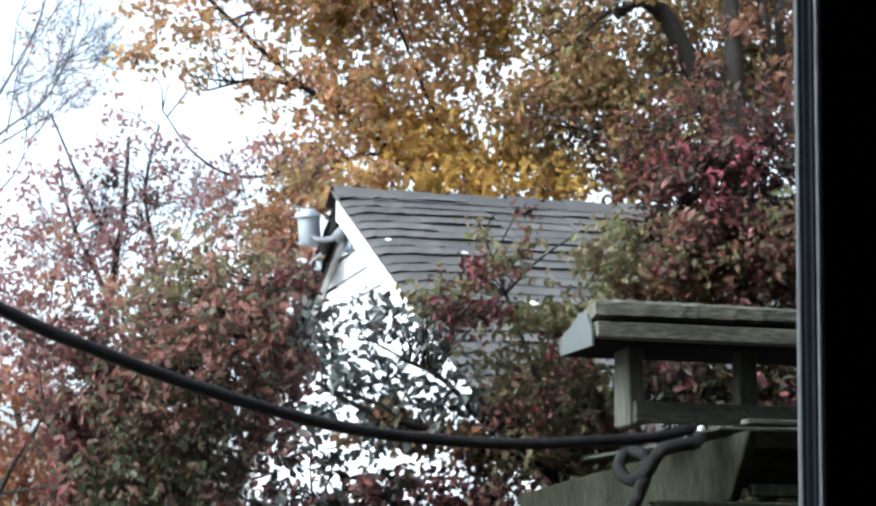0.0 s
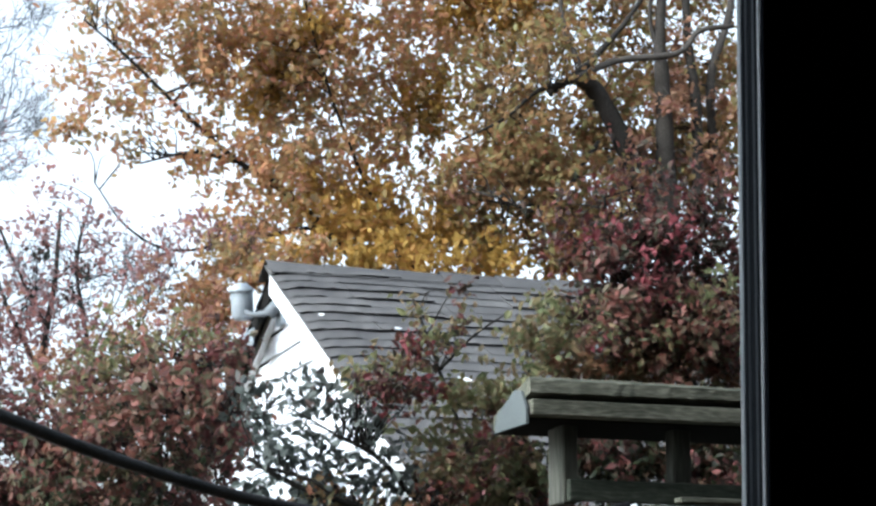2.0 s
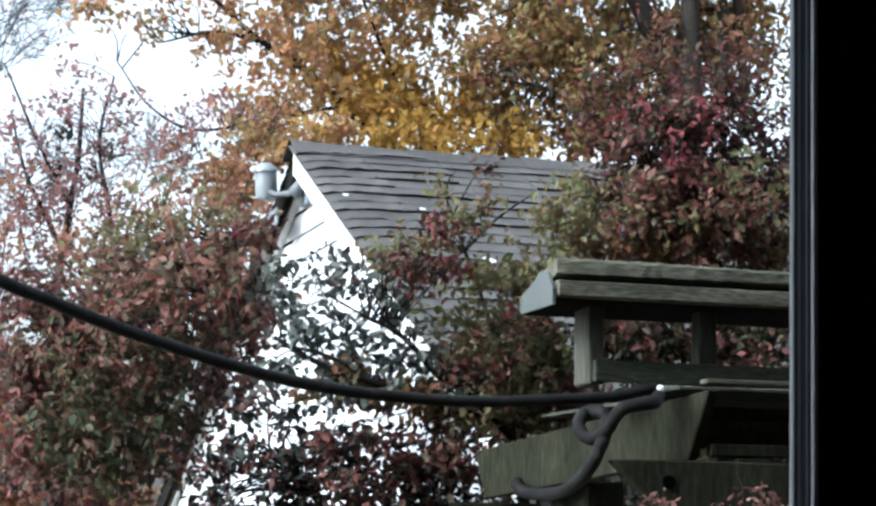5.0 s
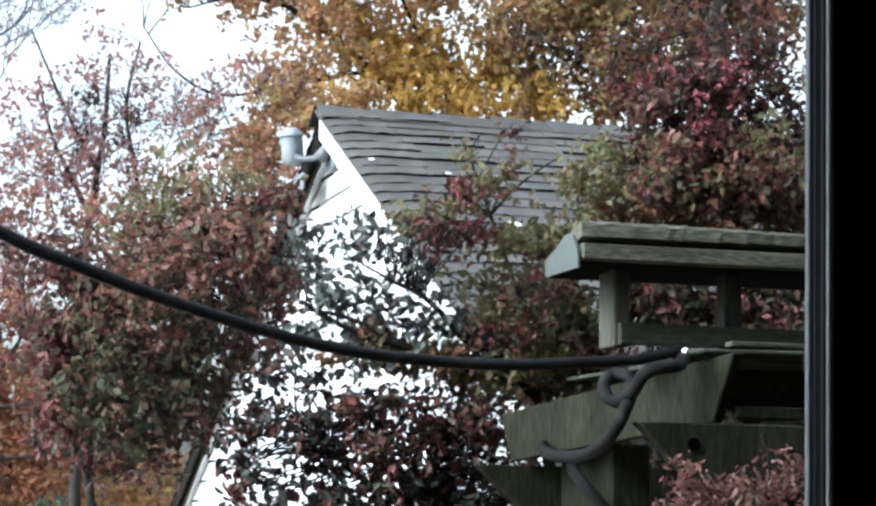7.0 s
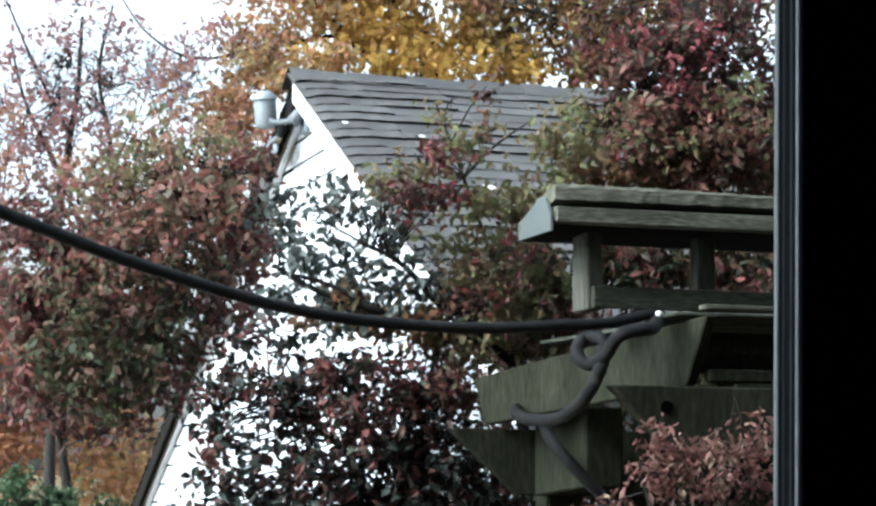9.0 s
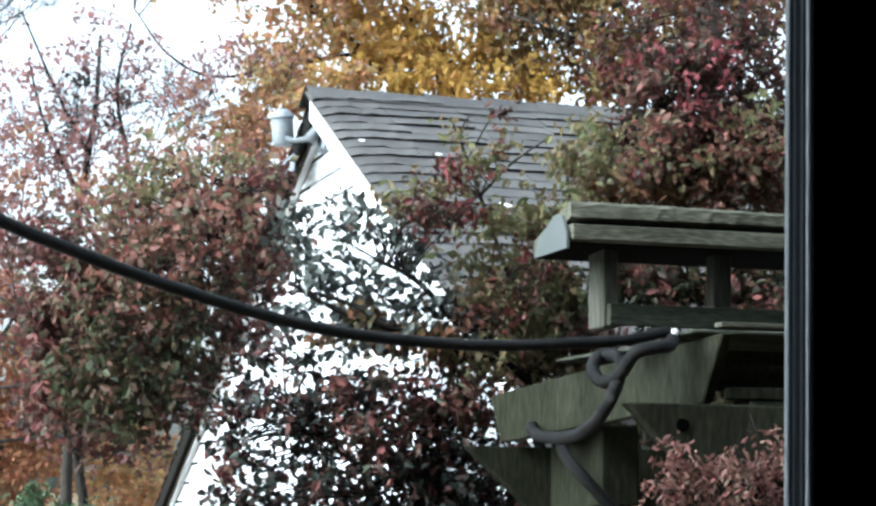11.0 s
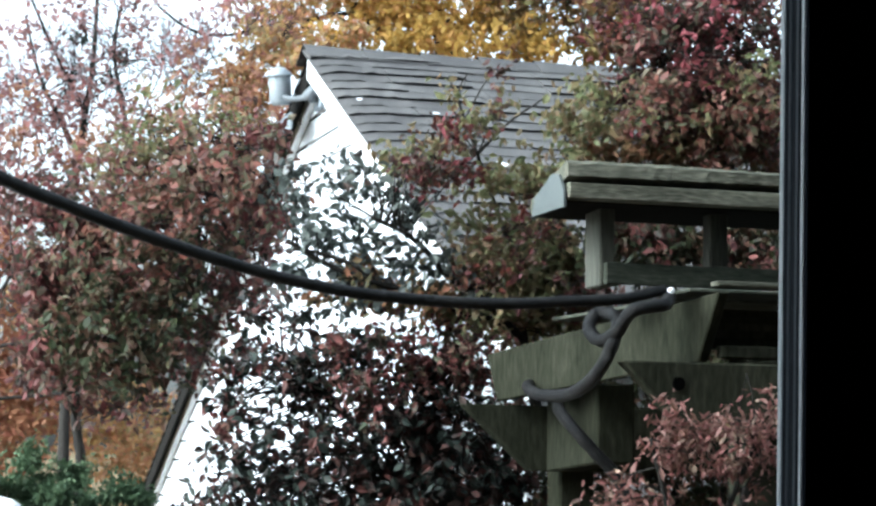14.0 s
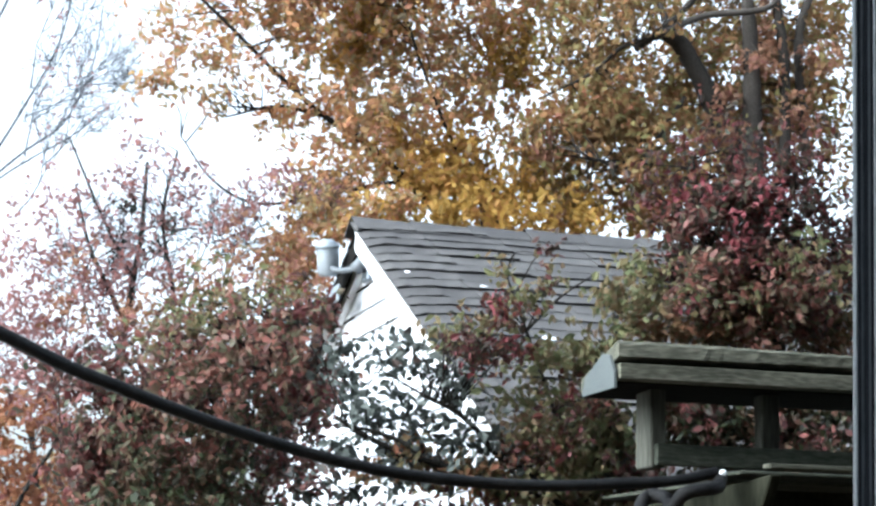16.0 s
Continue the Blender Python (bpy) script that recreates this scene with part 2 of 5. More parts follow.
def part(name, bm, material, parent=None, label=""):
    me = bpy.data.meshes.new(name)
    bmesh.ops.recalc_face_normals(bm, faces=bm.faces)
    bm.to_mesh(me)
    bm.free()
    me.materials.append(material)
    ob = new(name, me)
    if parent:
        ob.parent = parent
    return tagged(ob, label)


def thing(name, label, category, group="", kind="", at=(0, 0, 0)):
    e = new(name)
    e.empty_display_size = 0.1
    e.location = at
    return tagged(e, label, category, group, kind)


def block(x0, x1, y0, y1, z0, z1, bevel=0.004):
    bm = bmesh.new()
    bmesh.ops.create_cube(bm, size=1)
    for v in bm.verts:
        v.co = Vector(((x0 + x1) / 2 + v.co.x * (x1 - x0), (y0 + y1) / 2 + v.co.y * (y1 - y0), (z0 + z1) / 2 + v.co.z * (z1 - z0)))
    if bevel:
        bmesh.ops.bevel(bm, geom=bm.edges[:], offset=bevel, segments=1, affect="EDGES")
    return bm


def prism(outline, axis, a, b, bevel=0.0):
    """An outline in the plane across axis, swept from a to b."""
    bm = bmesh.new()
    put = {"x": lambda u, v, w: (w, u, v), "y": lambda u, v, w: (u, w, v), "z": lambda u, v, w: (u, v, w)}[axis]
    one = [bm.verts.new(put(u, v, a)) for u, v in outline]
    two = [bm.verts.new(put(u, v, b)) for u, v in outline]
    bm.faces.new(one)
    bm.faces.new(two[::-1])
    for i in range(len(one)):
        j = (i + 1) % len(one)
        bm.faces.new((one[i], two[i], two[j], one[j]))
    bmesh.ops.recalc_face_normals(bm, faces=bm.faces)
    if bevel:
        bmesh.ops.bevel(bm, geom=bm.edges[:], offset=bevel, segments=1, affect="EDGES")
    return bm


def smooth_line(points, steps=6):
    """A Catmull-Rom line through the points."""
    p = [Vector(q) for q in points]
    p = [2 * p[0] - p[1]] + p + [2 * p[-1] - p[-2]]
    out = []
    for i in range(1, len(p) - 2):
        for s in range(steps):
            t = s / steps
            a, b, c, d = p[i - 1 : i + 3]
            out.append(0.5 * (2 * b + (c - a) * t + (2 * a - 5 * b + 4 * c - d) * t * t + (3 * b - a - 3 * c + d) * t ** 3))
    return out + [p[-2]]


def tube_data(line, r0, r1, sides=8, wobble=0.0, rng=None, base=0):
    verts, faces = [], []
    n = len(line)
    for i, c in enumerate(line):
        way = (line[min(i + 1, n - 1)] - line[max(i - 1, 0)]).normalized()
        side = way.cross(Vector((0.31, 0.17, 0.93)) if abs(way.z) < 0.9 else Vector((1, 0, 0))).normalized()
        up = side.cross(way)
        r = r0 + (r1 - r0) * i / max(1, n - 1)
        for k in range(sides):
            a = 2 * math.pi * k / sides
            w = 1 + (rng.uniform(-wobble, wobble) if rng else 0)
            verts.append(c + (side * math.cos(a) + up * math.sin(a)) * r * w)
    for i in range(n - 1):
        for k in range(sides):
            q = (k + 1) % sides
            faces.append((base + i * sides + k, base + i * sides + q, base + (i + 1) * sides + q, base + (i + 1) * sides + k))
    faces.append(tuple(base + k for k in range(sides))[::-1])
    faces.append(tuple(base + (n - 1) * sides + k for k in range(sides)))
    return verts, faces


def limb(name, points, r0, r1, material, parent, sides=8, label="", wobble=0.12):
    rng = random.Random(len(points) * 97 + int(points[0][0] * 1000))
    v, f = tube_data(smooth_line(points), r0, r1, sides, wobble, rng)
    return link_mesh(name, v, f, material, parent, label, True)


def clump_points(blobs, count, seed, tight=0.26, flat=0.85, sub=20, grain=2.2):
    """Leaf places: each blob holds sub-clumps of uneven size, so that the outline is ragged and gaps stay open."""
    rng = np.random.default_rng(seed)
    w = np.array([b[3] ** 2 for b in blobs])
    per = rng.multinomial(int(count * 1.75), w / w.sum())
    out, hubs = [], []
    for (x, y, z, r), k in zip(blobs, per):
        hub = rng.normal(size=(sub, 3))
        hub *= (rng.uniform(0.1, 1, (sub, 1)) ** 0.45) / np.linalg.norm(hub, axis=1, keepdims=True)
        hub = hub * r * (1, 1, flat) + (x, y, z)
        hubs.append(hub)
        share = rng.dirichlet(np.full(sub, 1.4))
        pick = rng.choice(sub, k, p=share)
        got = hub[pick] + rng.normal(size=(k, 3)) * r * tight * (1, 1, flat)
        f = grain / max(r, 0.14)
        keep = [noise.noise(Vector(q) * f + Vector((seed, 0, 0))) > rng.uniform(-0.14, 0.2) for q in got]
        out.append(got[keep])
    return np.concatenate(out), np.concatenate(hubs)


def leaf_mesh(name, places, size, material, parent, seed, droop=0.3, long=1.6, label=""):
    """Folded, pointed leaves, one small island each, in sprays of five along a twig."""
    rng = np.random.default_rng(seed)
    per = 5
    m = max(1, len(places) // per)
    n = m * per
    hub = np.repeat(places[rng.permutation(len(places))[:m]], per, 0)
    axis = rng.normal(size=(m, 3)) * (1, 1, 0.7) - (0, 0, 0.3)
    axis = np.repeat(axis / np.linalg.norm(axis, axis=1, keepdims=True), per, 0)
    flat = np.repeat(rng.normal(size=(m, 3)) + (0, -0.35, 0.45), per, 0)
    cross = np.cross(axis, flat)
    cross /= np.linalg.norm(cross, axis=1, keepdims=True) + 1e-9
    step = np.tile(np.arange(per) - per / 2, m)[:, None]
    hand = np.tile(np.where(np.arange(per) % 2, 1.0, -1.0), m)[:, None]
    places = hub + axis * step * size * 0.5 + cross * hand * size * 0.35 + rng.normal(size=(n, 3)) * size * 0.3
    size = size * rng.uniform(0.4, 1.4, n)
    way = axis * 0.5 + cross * hand * 0.8 + rng.normal(size=(n, 3)) * 0.4 - (0, 0, droop)
    way /= np.linalg.norm(way, axis=1, keepdims=True)
    side = np.cross(way, flat + rng.normal(size=(n, 3)) * 0.6)
    side /= np.linalg.norm(side, axis=1, keepdims=True) + 1e-9
    up = np.cross(side, way)
    s = size[:, None]
    fold = rng.uniform(0.05, 0.9, (n, 1))
    curl = rng.uniform(-0.5, 0.5, (n, 1))
    half = s / long * 0.62
    base = places - way * s * 0.5
    tip = places + way * s * 0.5 + up * s * curl
    v = np.stack([
        base,
        places - way * s * 0.12 + side * half + up * half * fold,
        places + way * s * 0.2 + side * half * 0.75 + up * half * (fold + curl),
        tip,
        places + way * s * 0.2 - side * half * 0.75 + up * half * (fold + curl),
        places - way * s * 0.12 - side * half + up * half * fold,
    ], 1).reshape(-1, 3)
    i = np.arange(n)[:, None] * 6
    f = np.concatenate([i + (0, 1, 2, 3), i + (0, 3, 4, 5)], 1).reshape(-1, 4)
    return link_mesh(name, v.tolist(), f.tolist(), material, parent, label)


def twig_mesh(name, hubs, joints, r, material, parent, seed, bend=0.22):
    """Thin twigs from the nearest joint of the limbs out to each clump."""
    rng = random.Random(seed)
    verts, faces = [], []
    js = [Vector(j) for j in joints]
    for h in hubs:
        h = Vector(h)
        j = rng.choice(sorted(js, key=lambda q: (q - h).length + max(0, q.z - h.z) * 0.6)[:7])
        d = (h - j).length
        if d < 1e-3 or d > 0.5:
            continue
        mid = (j + h) / 2 + Vector((rng.uniform(-1, 1), rng.uniform(-1, 1), rng.uniform(0, 1))) * d * bend
        line = smooth_line([j, mid, h], 3)
        v, f = tube_data(line, r, r * 0.3, 4, 0, None, len(verts))
        verts += v
        faces += f
    return link_mesh(name, verts, faces, material, parent, "", True)


def branching(name, start, way, length, r, levels, material, parent, seed, spread=0.55, kids=4):
    """A fan of ever finer bare twigs from one start."""
    rng = random.Random(seed)
    verts, faces = [], []

    def grow(p, d, long, rad, level):
        q = p
        line = [p]
        for _ in range(4):
            d = (d + Vector((rng.gauss(0, 1), rng.gauss(0, 1), rng.gauss(0, 1) + 0.25)) * 0.12).normalized()
            q = q + d * long / 4
            line.append(q)
        v, f = tube_data(line, rad, rad * 0.55, 4, 0, None, len(verts))
        verts.extend(v)
        faces.extend(f)
        if level:
            for k in range(kids):
                at = line[rng.choice((2, 3, 4, 4))]
                turn = (d + Vector((rng.gauss(0, 1), rng.gauss(0, 1), rng.gauss(0, 1))) * spread).normalized()
                grow(at, turn, long * rng.uniform(0.5, 0.85), rad * 0.68, level - 1)
    grow(Vector(start), Vector(way).normalized(), length, r, levels)
    return tagged(link_mesh(name, verts, faces, material, parent, "", True), kind="stuff")


def joints_of(lines):
    return [q for l in lines for q in smooth_line(l, 7)[2:]]


LEAF_SIZE, LEAF_COUNT = 0.68, 2.5


def plant(name, label, category, trunks, crowns, bark, twig=0.006, group="", limb_name="limb", kind=""):
    """A tree or shrub: its limbs, twigs, and one crown mesh for each kind of leaf.
    trunks: (points, r0, r1); crowns: (blobs, count, leaf size, material, seed[, tight])."""
    root = thing(name, label, category, group, kind)
    if trunks and trunks[0][0][0][2] > 0.2:
        (x, y, z), more = trunks[0][0][0], trunks[0][0]
        trunks = [([(x, y, -0.1), (x, y, z * 0.5)] + more, trunks[0][1] * 1.2, trunks[0][2])] + trunks[1:]
    for i, (points, r0, r1) in enumerate(trunks):
        limb("trunk" if i == 0 else limb_name, points, r0, r1, bark, root)
    js = joints_of([t[0] for t in trunks]) if trunks else None
    for blobs, count, size, mat, seed, *more in crowns:
        tight = more[0] if more else 0.34
        long = more[1] if len(more) > 1 else 2.1
        places, hubs = clump_points(blobs, int(count * LEAF_COUNT), seed, tight)
        leaf_mesh("crown", places, size * LEAF_SIZE, mat, root, seed + 1, long=long)
        if js:
            tagged(twig_mesh("twig", hubs[::3 if blobs[0][3] > 0.075 else 10], js, twig, bark, root, seed + 2), kind="stuff")
    return root


# ---------- ground ----------
def ground():
    span = np.concatenate([-np.geomspace(900, 12, 14), np.linspace(-10, 14, 32), np.geomspace(16, 900, 14)])
    v = [(x, y, 0.05 * noise.noise((x * 0.3, y * 0.3, 0)) - 0.05 if abs(x) < 60 and abs(y) < 60 else -0.05) for y in span for x in span]
    k = len(span)
    f = [(j * k + i, j * k + i + 1, (j + 1) * k + i + 1, (j + 1) * k + i) for j in range(k - 1) for i in range(k - 1)]
    return tagged(link_mesh("ground", v, f, M_GROUND, None, "", True), "lawn strewn with fallen autumn leaves", "ground", kind="structure")


ground()

# ---------- the room with the window ----------
JX, JY = 0.452, 0.913          # far edge of the window's jamb
WX0, WZ0, WZ1 = -0.75, 1.15, 2.75


def room():
    def shell(name, bm, mat, label):
        tagged(part(name, bm, mat), label, "wall", kind="structure")
    y0, y1 = JY - 0.14, JY - 0.033
    # Window wall runs far beyond view, added to block the sky behind.
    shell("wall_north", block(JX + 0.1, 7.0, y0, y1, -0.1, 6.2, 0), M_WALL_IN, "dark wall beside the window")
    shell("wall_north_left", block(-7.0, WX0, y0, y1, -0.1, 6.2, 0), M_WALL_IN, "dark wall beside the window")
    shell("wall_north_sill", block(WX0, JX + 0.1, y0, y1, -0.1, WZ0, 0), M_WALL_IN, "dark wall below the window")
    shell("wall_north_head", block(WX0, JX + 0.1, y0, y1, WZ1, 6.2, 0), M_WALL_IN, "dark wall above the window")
    # Unseen roof and outer walls, added to block sky light from behind.
    tagged(part("house_roof", prism([(y1 + 0.3, 6.05), (-3.5, 8.2), (-7.5, 6.05), (-7.5, 6.2), (-3.5, 8.4), (y1 + 0.3, 6.2)], "x", -7.2, 7.2), M_SHINGLE), "unseen grey shingle roof over the viewing house, blocks sky", "roof", kind="structure")
    shell("wall_house_south", block(-7.0, 7.0, -7.2, -7.08, -0.1, 6.1, 0), M_WALL_IN, "unseen plain back wall of the house")
    shell("wall_house_east", block(6.88, 7.0, -7.08, y0, -0.1, 6.1, 0), M_WALL_IN, "unseen plain side wall of the house")
    shell("wall_house_west", block(-7.0, -6.88, -7.08, y0, -0.1, 6.1, 0), M_WALL_IN, "unseen plain side wall of the house")
    # Unseen rest of the room, closed so little daylight reaches the window wall.
    shell("wall_east", block(1.6, 1.72, -2.6, y0, 0.4, 3.0, 0), M_WALL_IN, "dark plain room wall")
    shell("wall_west", block(-1.72, -1.6, -2.6, y0, 0.4, 3.0, 0), M_WALL_IN, "dark plain room wall")
    shell("wall_south", block(-1.72, 1.72, -2.72, -2.6, 0.4, 3.0, 0), M_WALL_IN, "dark plain room wall")
    tagged(part("floor", block(-1.72, 1.72, -2.72, y0, -0.1, 0.4, 0), M_WALL_IN), "dark floor of the unlit room", "floor", kind="structure")
    tagged(part("ceiling", block(-1.72, 1.72, -2.72, y0, 3.0, 3.12, 0), M_WALL_IN), "dark ceiling of the unlit room", "ceiling", kind="structure")
    win = thing("window_1", "open window with blue-grey metal side track", "window", kind="structure")
    lean = 0.0124

    def strip(name, x0, x1, y0, y1, mat, label=""):
        bm = block(x0, x1, y0, y1, WZ0, WZ1, 0.0006)
        for v in bm.verts:
            v.co.x += lean * (v.co.z - 1.9)
        return part(name, bm, mat, win, label)
    y = JY + 0.0010
    for name, deep, inset, mat, label in (
            ("outer_lip", 0.0040, 0.0, M_SASH_LIT, "outer window lip, lit edge put into its pale colour"), ("gasket", 0.0052, 0.0004, M_GASKET_SHADE, "black rubber window gasket"),
            ("track", 0.0022, 0.0, M_SASH, ""), ("gasket", 0.0054, 0.0004, M_GASKET_SHADE, "black rubber window gasket"),
            ("track", 0.0032, 0.0, M_SASH, ""), ("gasket", 0.0026, 0.0004, M_GASKET_SHADE, "black rubber window gasket"),
            ("inner_lip", 0.0029, 0.0, M_SASH_LIT, "inner window lip, lit edge put into its pale colour")):
        strip(name, JX + inset, JX + 0.03, y - deep, y, mat, label)
        y -= deep
    # Stop beyond the lip: the room's darkness is put into its black.
    strip("inner_stop", JX + 0.001, JX + 0.2, y - 0.0025, y, M_GASKET_SHADE, "window stop, shadow put into its black colour")


room()

# ---------- the garage ----------
RX0, RX1 = 1.812, 7.2            # ridge from the near gable's edge to the far end
RY, RZ, PITCH, PITCH_N = 7.795, 3.568, 0.5, 0.455
EAVE_S, EAVE_N = 5.15, 12.2     # eaves of the near and the far slope
COURSE = 0.102


def roof_z(y):
    return RZ - (PITCH if y < RY else PITCH_N) * abs(y - RY)


def garage():
    root = thing("garage", "white-sided garage with a grey shingle gable roof", "garage")
    wx = RX0 + 0.10
    core = [(EAVE_S + 0.25, -0.1), (EAVE_S + 0.25, roof_z(EAVE_S + 0.25) - 0.16), (RY, RZ - 0.16), (EAVE_N - 0.25, roof_z(EAVE_N - 0.25) - 0.16), (EAVE_N - 0.25, -0.1)]
    wall = part("wall", prism(core, "x", wx, RX1 - 0.1), M_SIDING, root)
    # clapboards, each cut to the slope of the roof
    z = 0.05
    while z < RZ - 0.2:
        top = z + 0.089
        def ends(h):
            a = max(EAVE_S + 0.25, RY - (RZ - 0.065 - h) / PITCH)
            b = min(EAVE_N - 0.25, RY + (RZ - 0.065 - h) / PITCH_N)
            return a, b
        a0, b0 = ends(z)
        a1, b1 = ends(top)
        v = [(wx - 0.0105, a0, z), (wx - 0.0105, b0, z), (wx - 0.003, b1, top), (wx - 0.003, a1, top), (wx, a0, z), (wx, b0, z), (wx, b1, top), (wx, a1, top)]
        f = [(0, 3, 2, 1), (0, 1, 5, 4), (0, 4, 7, 3), (1, 2, 6, 5), (2, 3, 7, 6)]
        link_mesh("clapboard", v, f, M_SIDING, wall)
        z += 0.1
    # roof slabs
    c = math.cos(math.atan(PITCH))
    for nm, ye, t in (("roof", EAVE_S, 0.026), ("roof", EAVE_N, 0.036)):
        zz = roof_z(ye)
        slab = part(nm, prism([(RY, RZ), (ye, zz), (ye, zz - t), (RY, RZ - t)], "x", RX0 + (0.012 if ye < RY else 0.04), RX1), M_EDGE_SHADE, root, "dark roof deck with shingle edge")
        if ye == EAVE_S:
            south = slab
        else:
            north = slab
        # trim below the slab's edge: at the outer edge on the yard side, against the wall on the far side
        s = 1 if ye > RY else -1
        x0, x1, deep = (RX0 + 0.008, RX0 + 0.05, 0.085) if s < 0 else (wx - 0.036, wx - 0.011, 0.06)
        part("rake_board", prism([(RY, RZ - t - 0.003), (ye, zz - t - 0.003), (ye, zz - t - deep), (RY, RZ - t - deep)], "x", x0, x1), M_TRIM, root, "white painted rake board")
        if s < 0:
            part("soffit", prism([(RY, RZ - t - 0.003), (ye, zz - t - 0.003), (ye, zz - t - 0.05), (RY, RZ - t - 0.05)], "x", RX0 + 0.052, wx - 0.0115), M_TRIM, root)
        else:
            # Drip edge cut deep, so its black also gives the overhang's dark underside.
            part("drip_edge", prism([(RY, RZ - 0.004), (ye, zz - 0.004), (ye, zz - 0.085), (RY, RZ - 0.085)], "x", RX0 + 0.026, RX0 + 0.038), M_EDGE_SHADE, root, "dark metal drip edge with the dark overhang underside")
        part("gutter_board", block(RX0 + 0.03, RX1, min(ye, ye - s * 0.03), max(ye, ye - s * 0.03), zz - t - 0.12, zz - t - 0.002, 0.003), M_TRIM, root, "white eave fascia")
    # shingles of the slope that faces the yard
    rng = random.Random(4)
    slope = Matrix.Rotation(math.atan(PITCH), 4, "X")
    variants = []
    for k in range(9):
        n = 8 if k >= 6 else 4
        tall = (0.012, 0.015, 0.017, 0.019, 0.014, 0.018)[k % 6]
        bent = k >= 6
        lift = [tall + rng.uniform(-0.003, 0.003) for _ in range(n + 1)]
        v, f = [], []
        w = 0.318
        for i in range(n + 1):
            x = w * i / n
            sag = rng.uniform(-0.003, 0.003)
            dip = 0.012 * max(0, 1 - x / 0.13) ** 2 if bent else 0
            v += [(x, -COURSE * 1.02 + sag - dip * 0.9, lift[i] - dip), (x, -COURSE * 1.02 + sag + 0.022, 0.001 - dip), (x, 0.05, 0.004 - dip)]
        for i in range(n):
            a, b = 3 * i, 3 * i + 3
            f += [(a, b, b + 2, a + 2), (a + 1, b + 1, b, a)]
        f += [(0, 2, 1), (3 * n, 3 * n + 1, 3 * n + 2)]
        me = bpy.data.meshes.new("shingle")
        me.from_pydata(v, [], f)
        me.materials.append(M_SHINGLE)
        variants.append(me)
    length = (RY - EAVE_S) / c
    rows_n = int(length / COURSE) + 1
    joined_v, joined_f = [], []
    for row in range(rows_n):
        d = 0.01 + row * COURSE
        y, zz = RY - d * c, RZ - d * math.sin(math.atan(PITCH))
        x = RX0 - 0.01
        first = True
        while x < RX1 - 0.2:
            wide = rng.uniform(0.2, 0.318) if first else 0.32
            me = rng.choice(variants[6:] if first else variants[:6])
            m = Matrix.Translation((x, y, zz + 0.003)) @ slope @ Matrix.Rotation(rng.uniform(-0.012, 0.012), 4, "Z") @ Matrix.Diagonal((wide / 0.32, 1, 1, 1))
            if x < 4.6 and row < 28:
                ob = new("shingle", me)
                ob.parent = south
                ob.matrix_basis = m
            else:
                b = len(joined_v)
                joined_v += [m @ q.co for q in me.vertices]
                joined_f += [tuple(b + i for i in p.vertices) for p in me.polygons]
            x += wide
            first = False
    if joined_v:
        tagged(link_mesh("shingle_rest", joined_v, joined_f, M_SHINGLE, south), kind="stuff")
    # far slope: long courses
    cn, sn = math.cos(math.atan(PITCH_N)), math.sin(math.atan(PITCH_N))
    v, f = [], []
    for row in range(int((EAVE_N - RY) / cn / COURSE) + 1):
        d = row * COURSE
        y0, z0 = RY + d * cn, RZ - d * sn
        y1, z1 = RY + (d + COURSE) * cn, RZ - (d + COURSE) * sn
        b = len(v)
        v += [(RX0 + 0.02, y0, z0 + 0.004), (RX1, y0, z0 + 0.004), (RX1, y1, z1 + 0.016), (RX0 + 0.02, y1, z1 + 0.016), (RX1, y1, z1), (RX0 + 0.02, y1, z1)]
        f += [(b, b + 1, b + 2, b + 3), (b + 3, b + 2, b + 4, b + 5)]
    tagged(link_mesh("shingle_rest", v, f, M_SHINGLE, north), kind="stuff")
    # ridge caps
    x = RX0 - 0.012
    while x < RX1:
        h = rng.uniform(0.012, 0.018)
        v = [(0, -0.12, -0.052), (0, 0, h), (0, 0.12, -0.052), (0.26, -0.12, -0.058), (0.26, 0, h - 0.01), (0.26, 0.12, -0.058), (0, -0.12, -0.06), (0, 0.12, -0.06)]
        ob = link_mesh("ridge_cap", v, [(0, 1, 4, 3), (1, 2, 5, 4), (0, 6, 1), (1, 7, 2)], M_SHINGLE, root)
        ob.matrix_basis = Matrix.Translation((x, RY, RZ + 0.012))
        x += 0.24
    return root


garage()


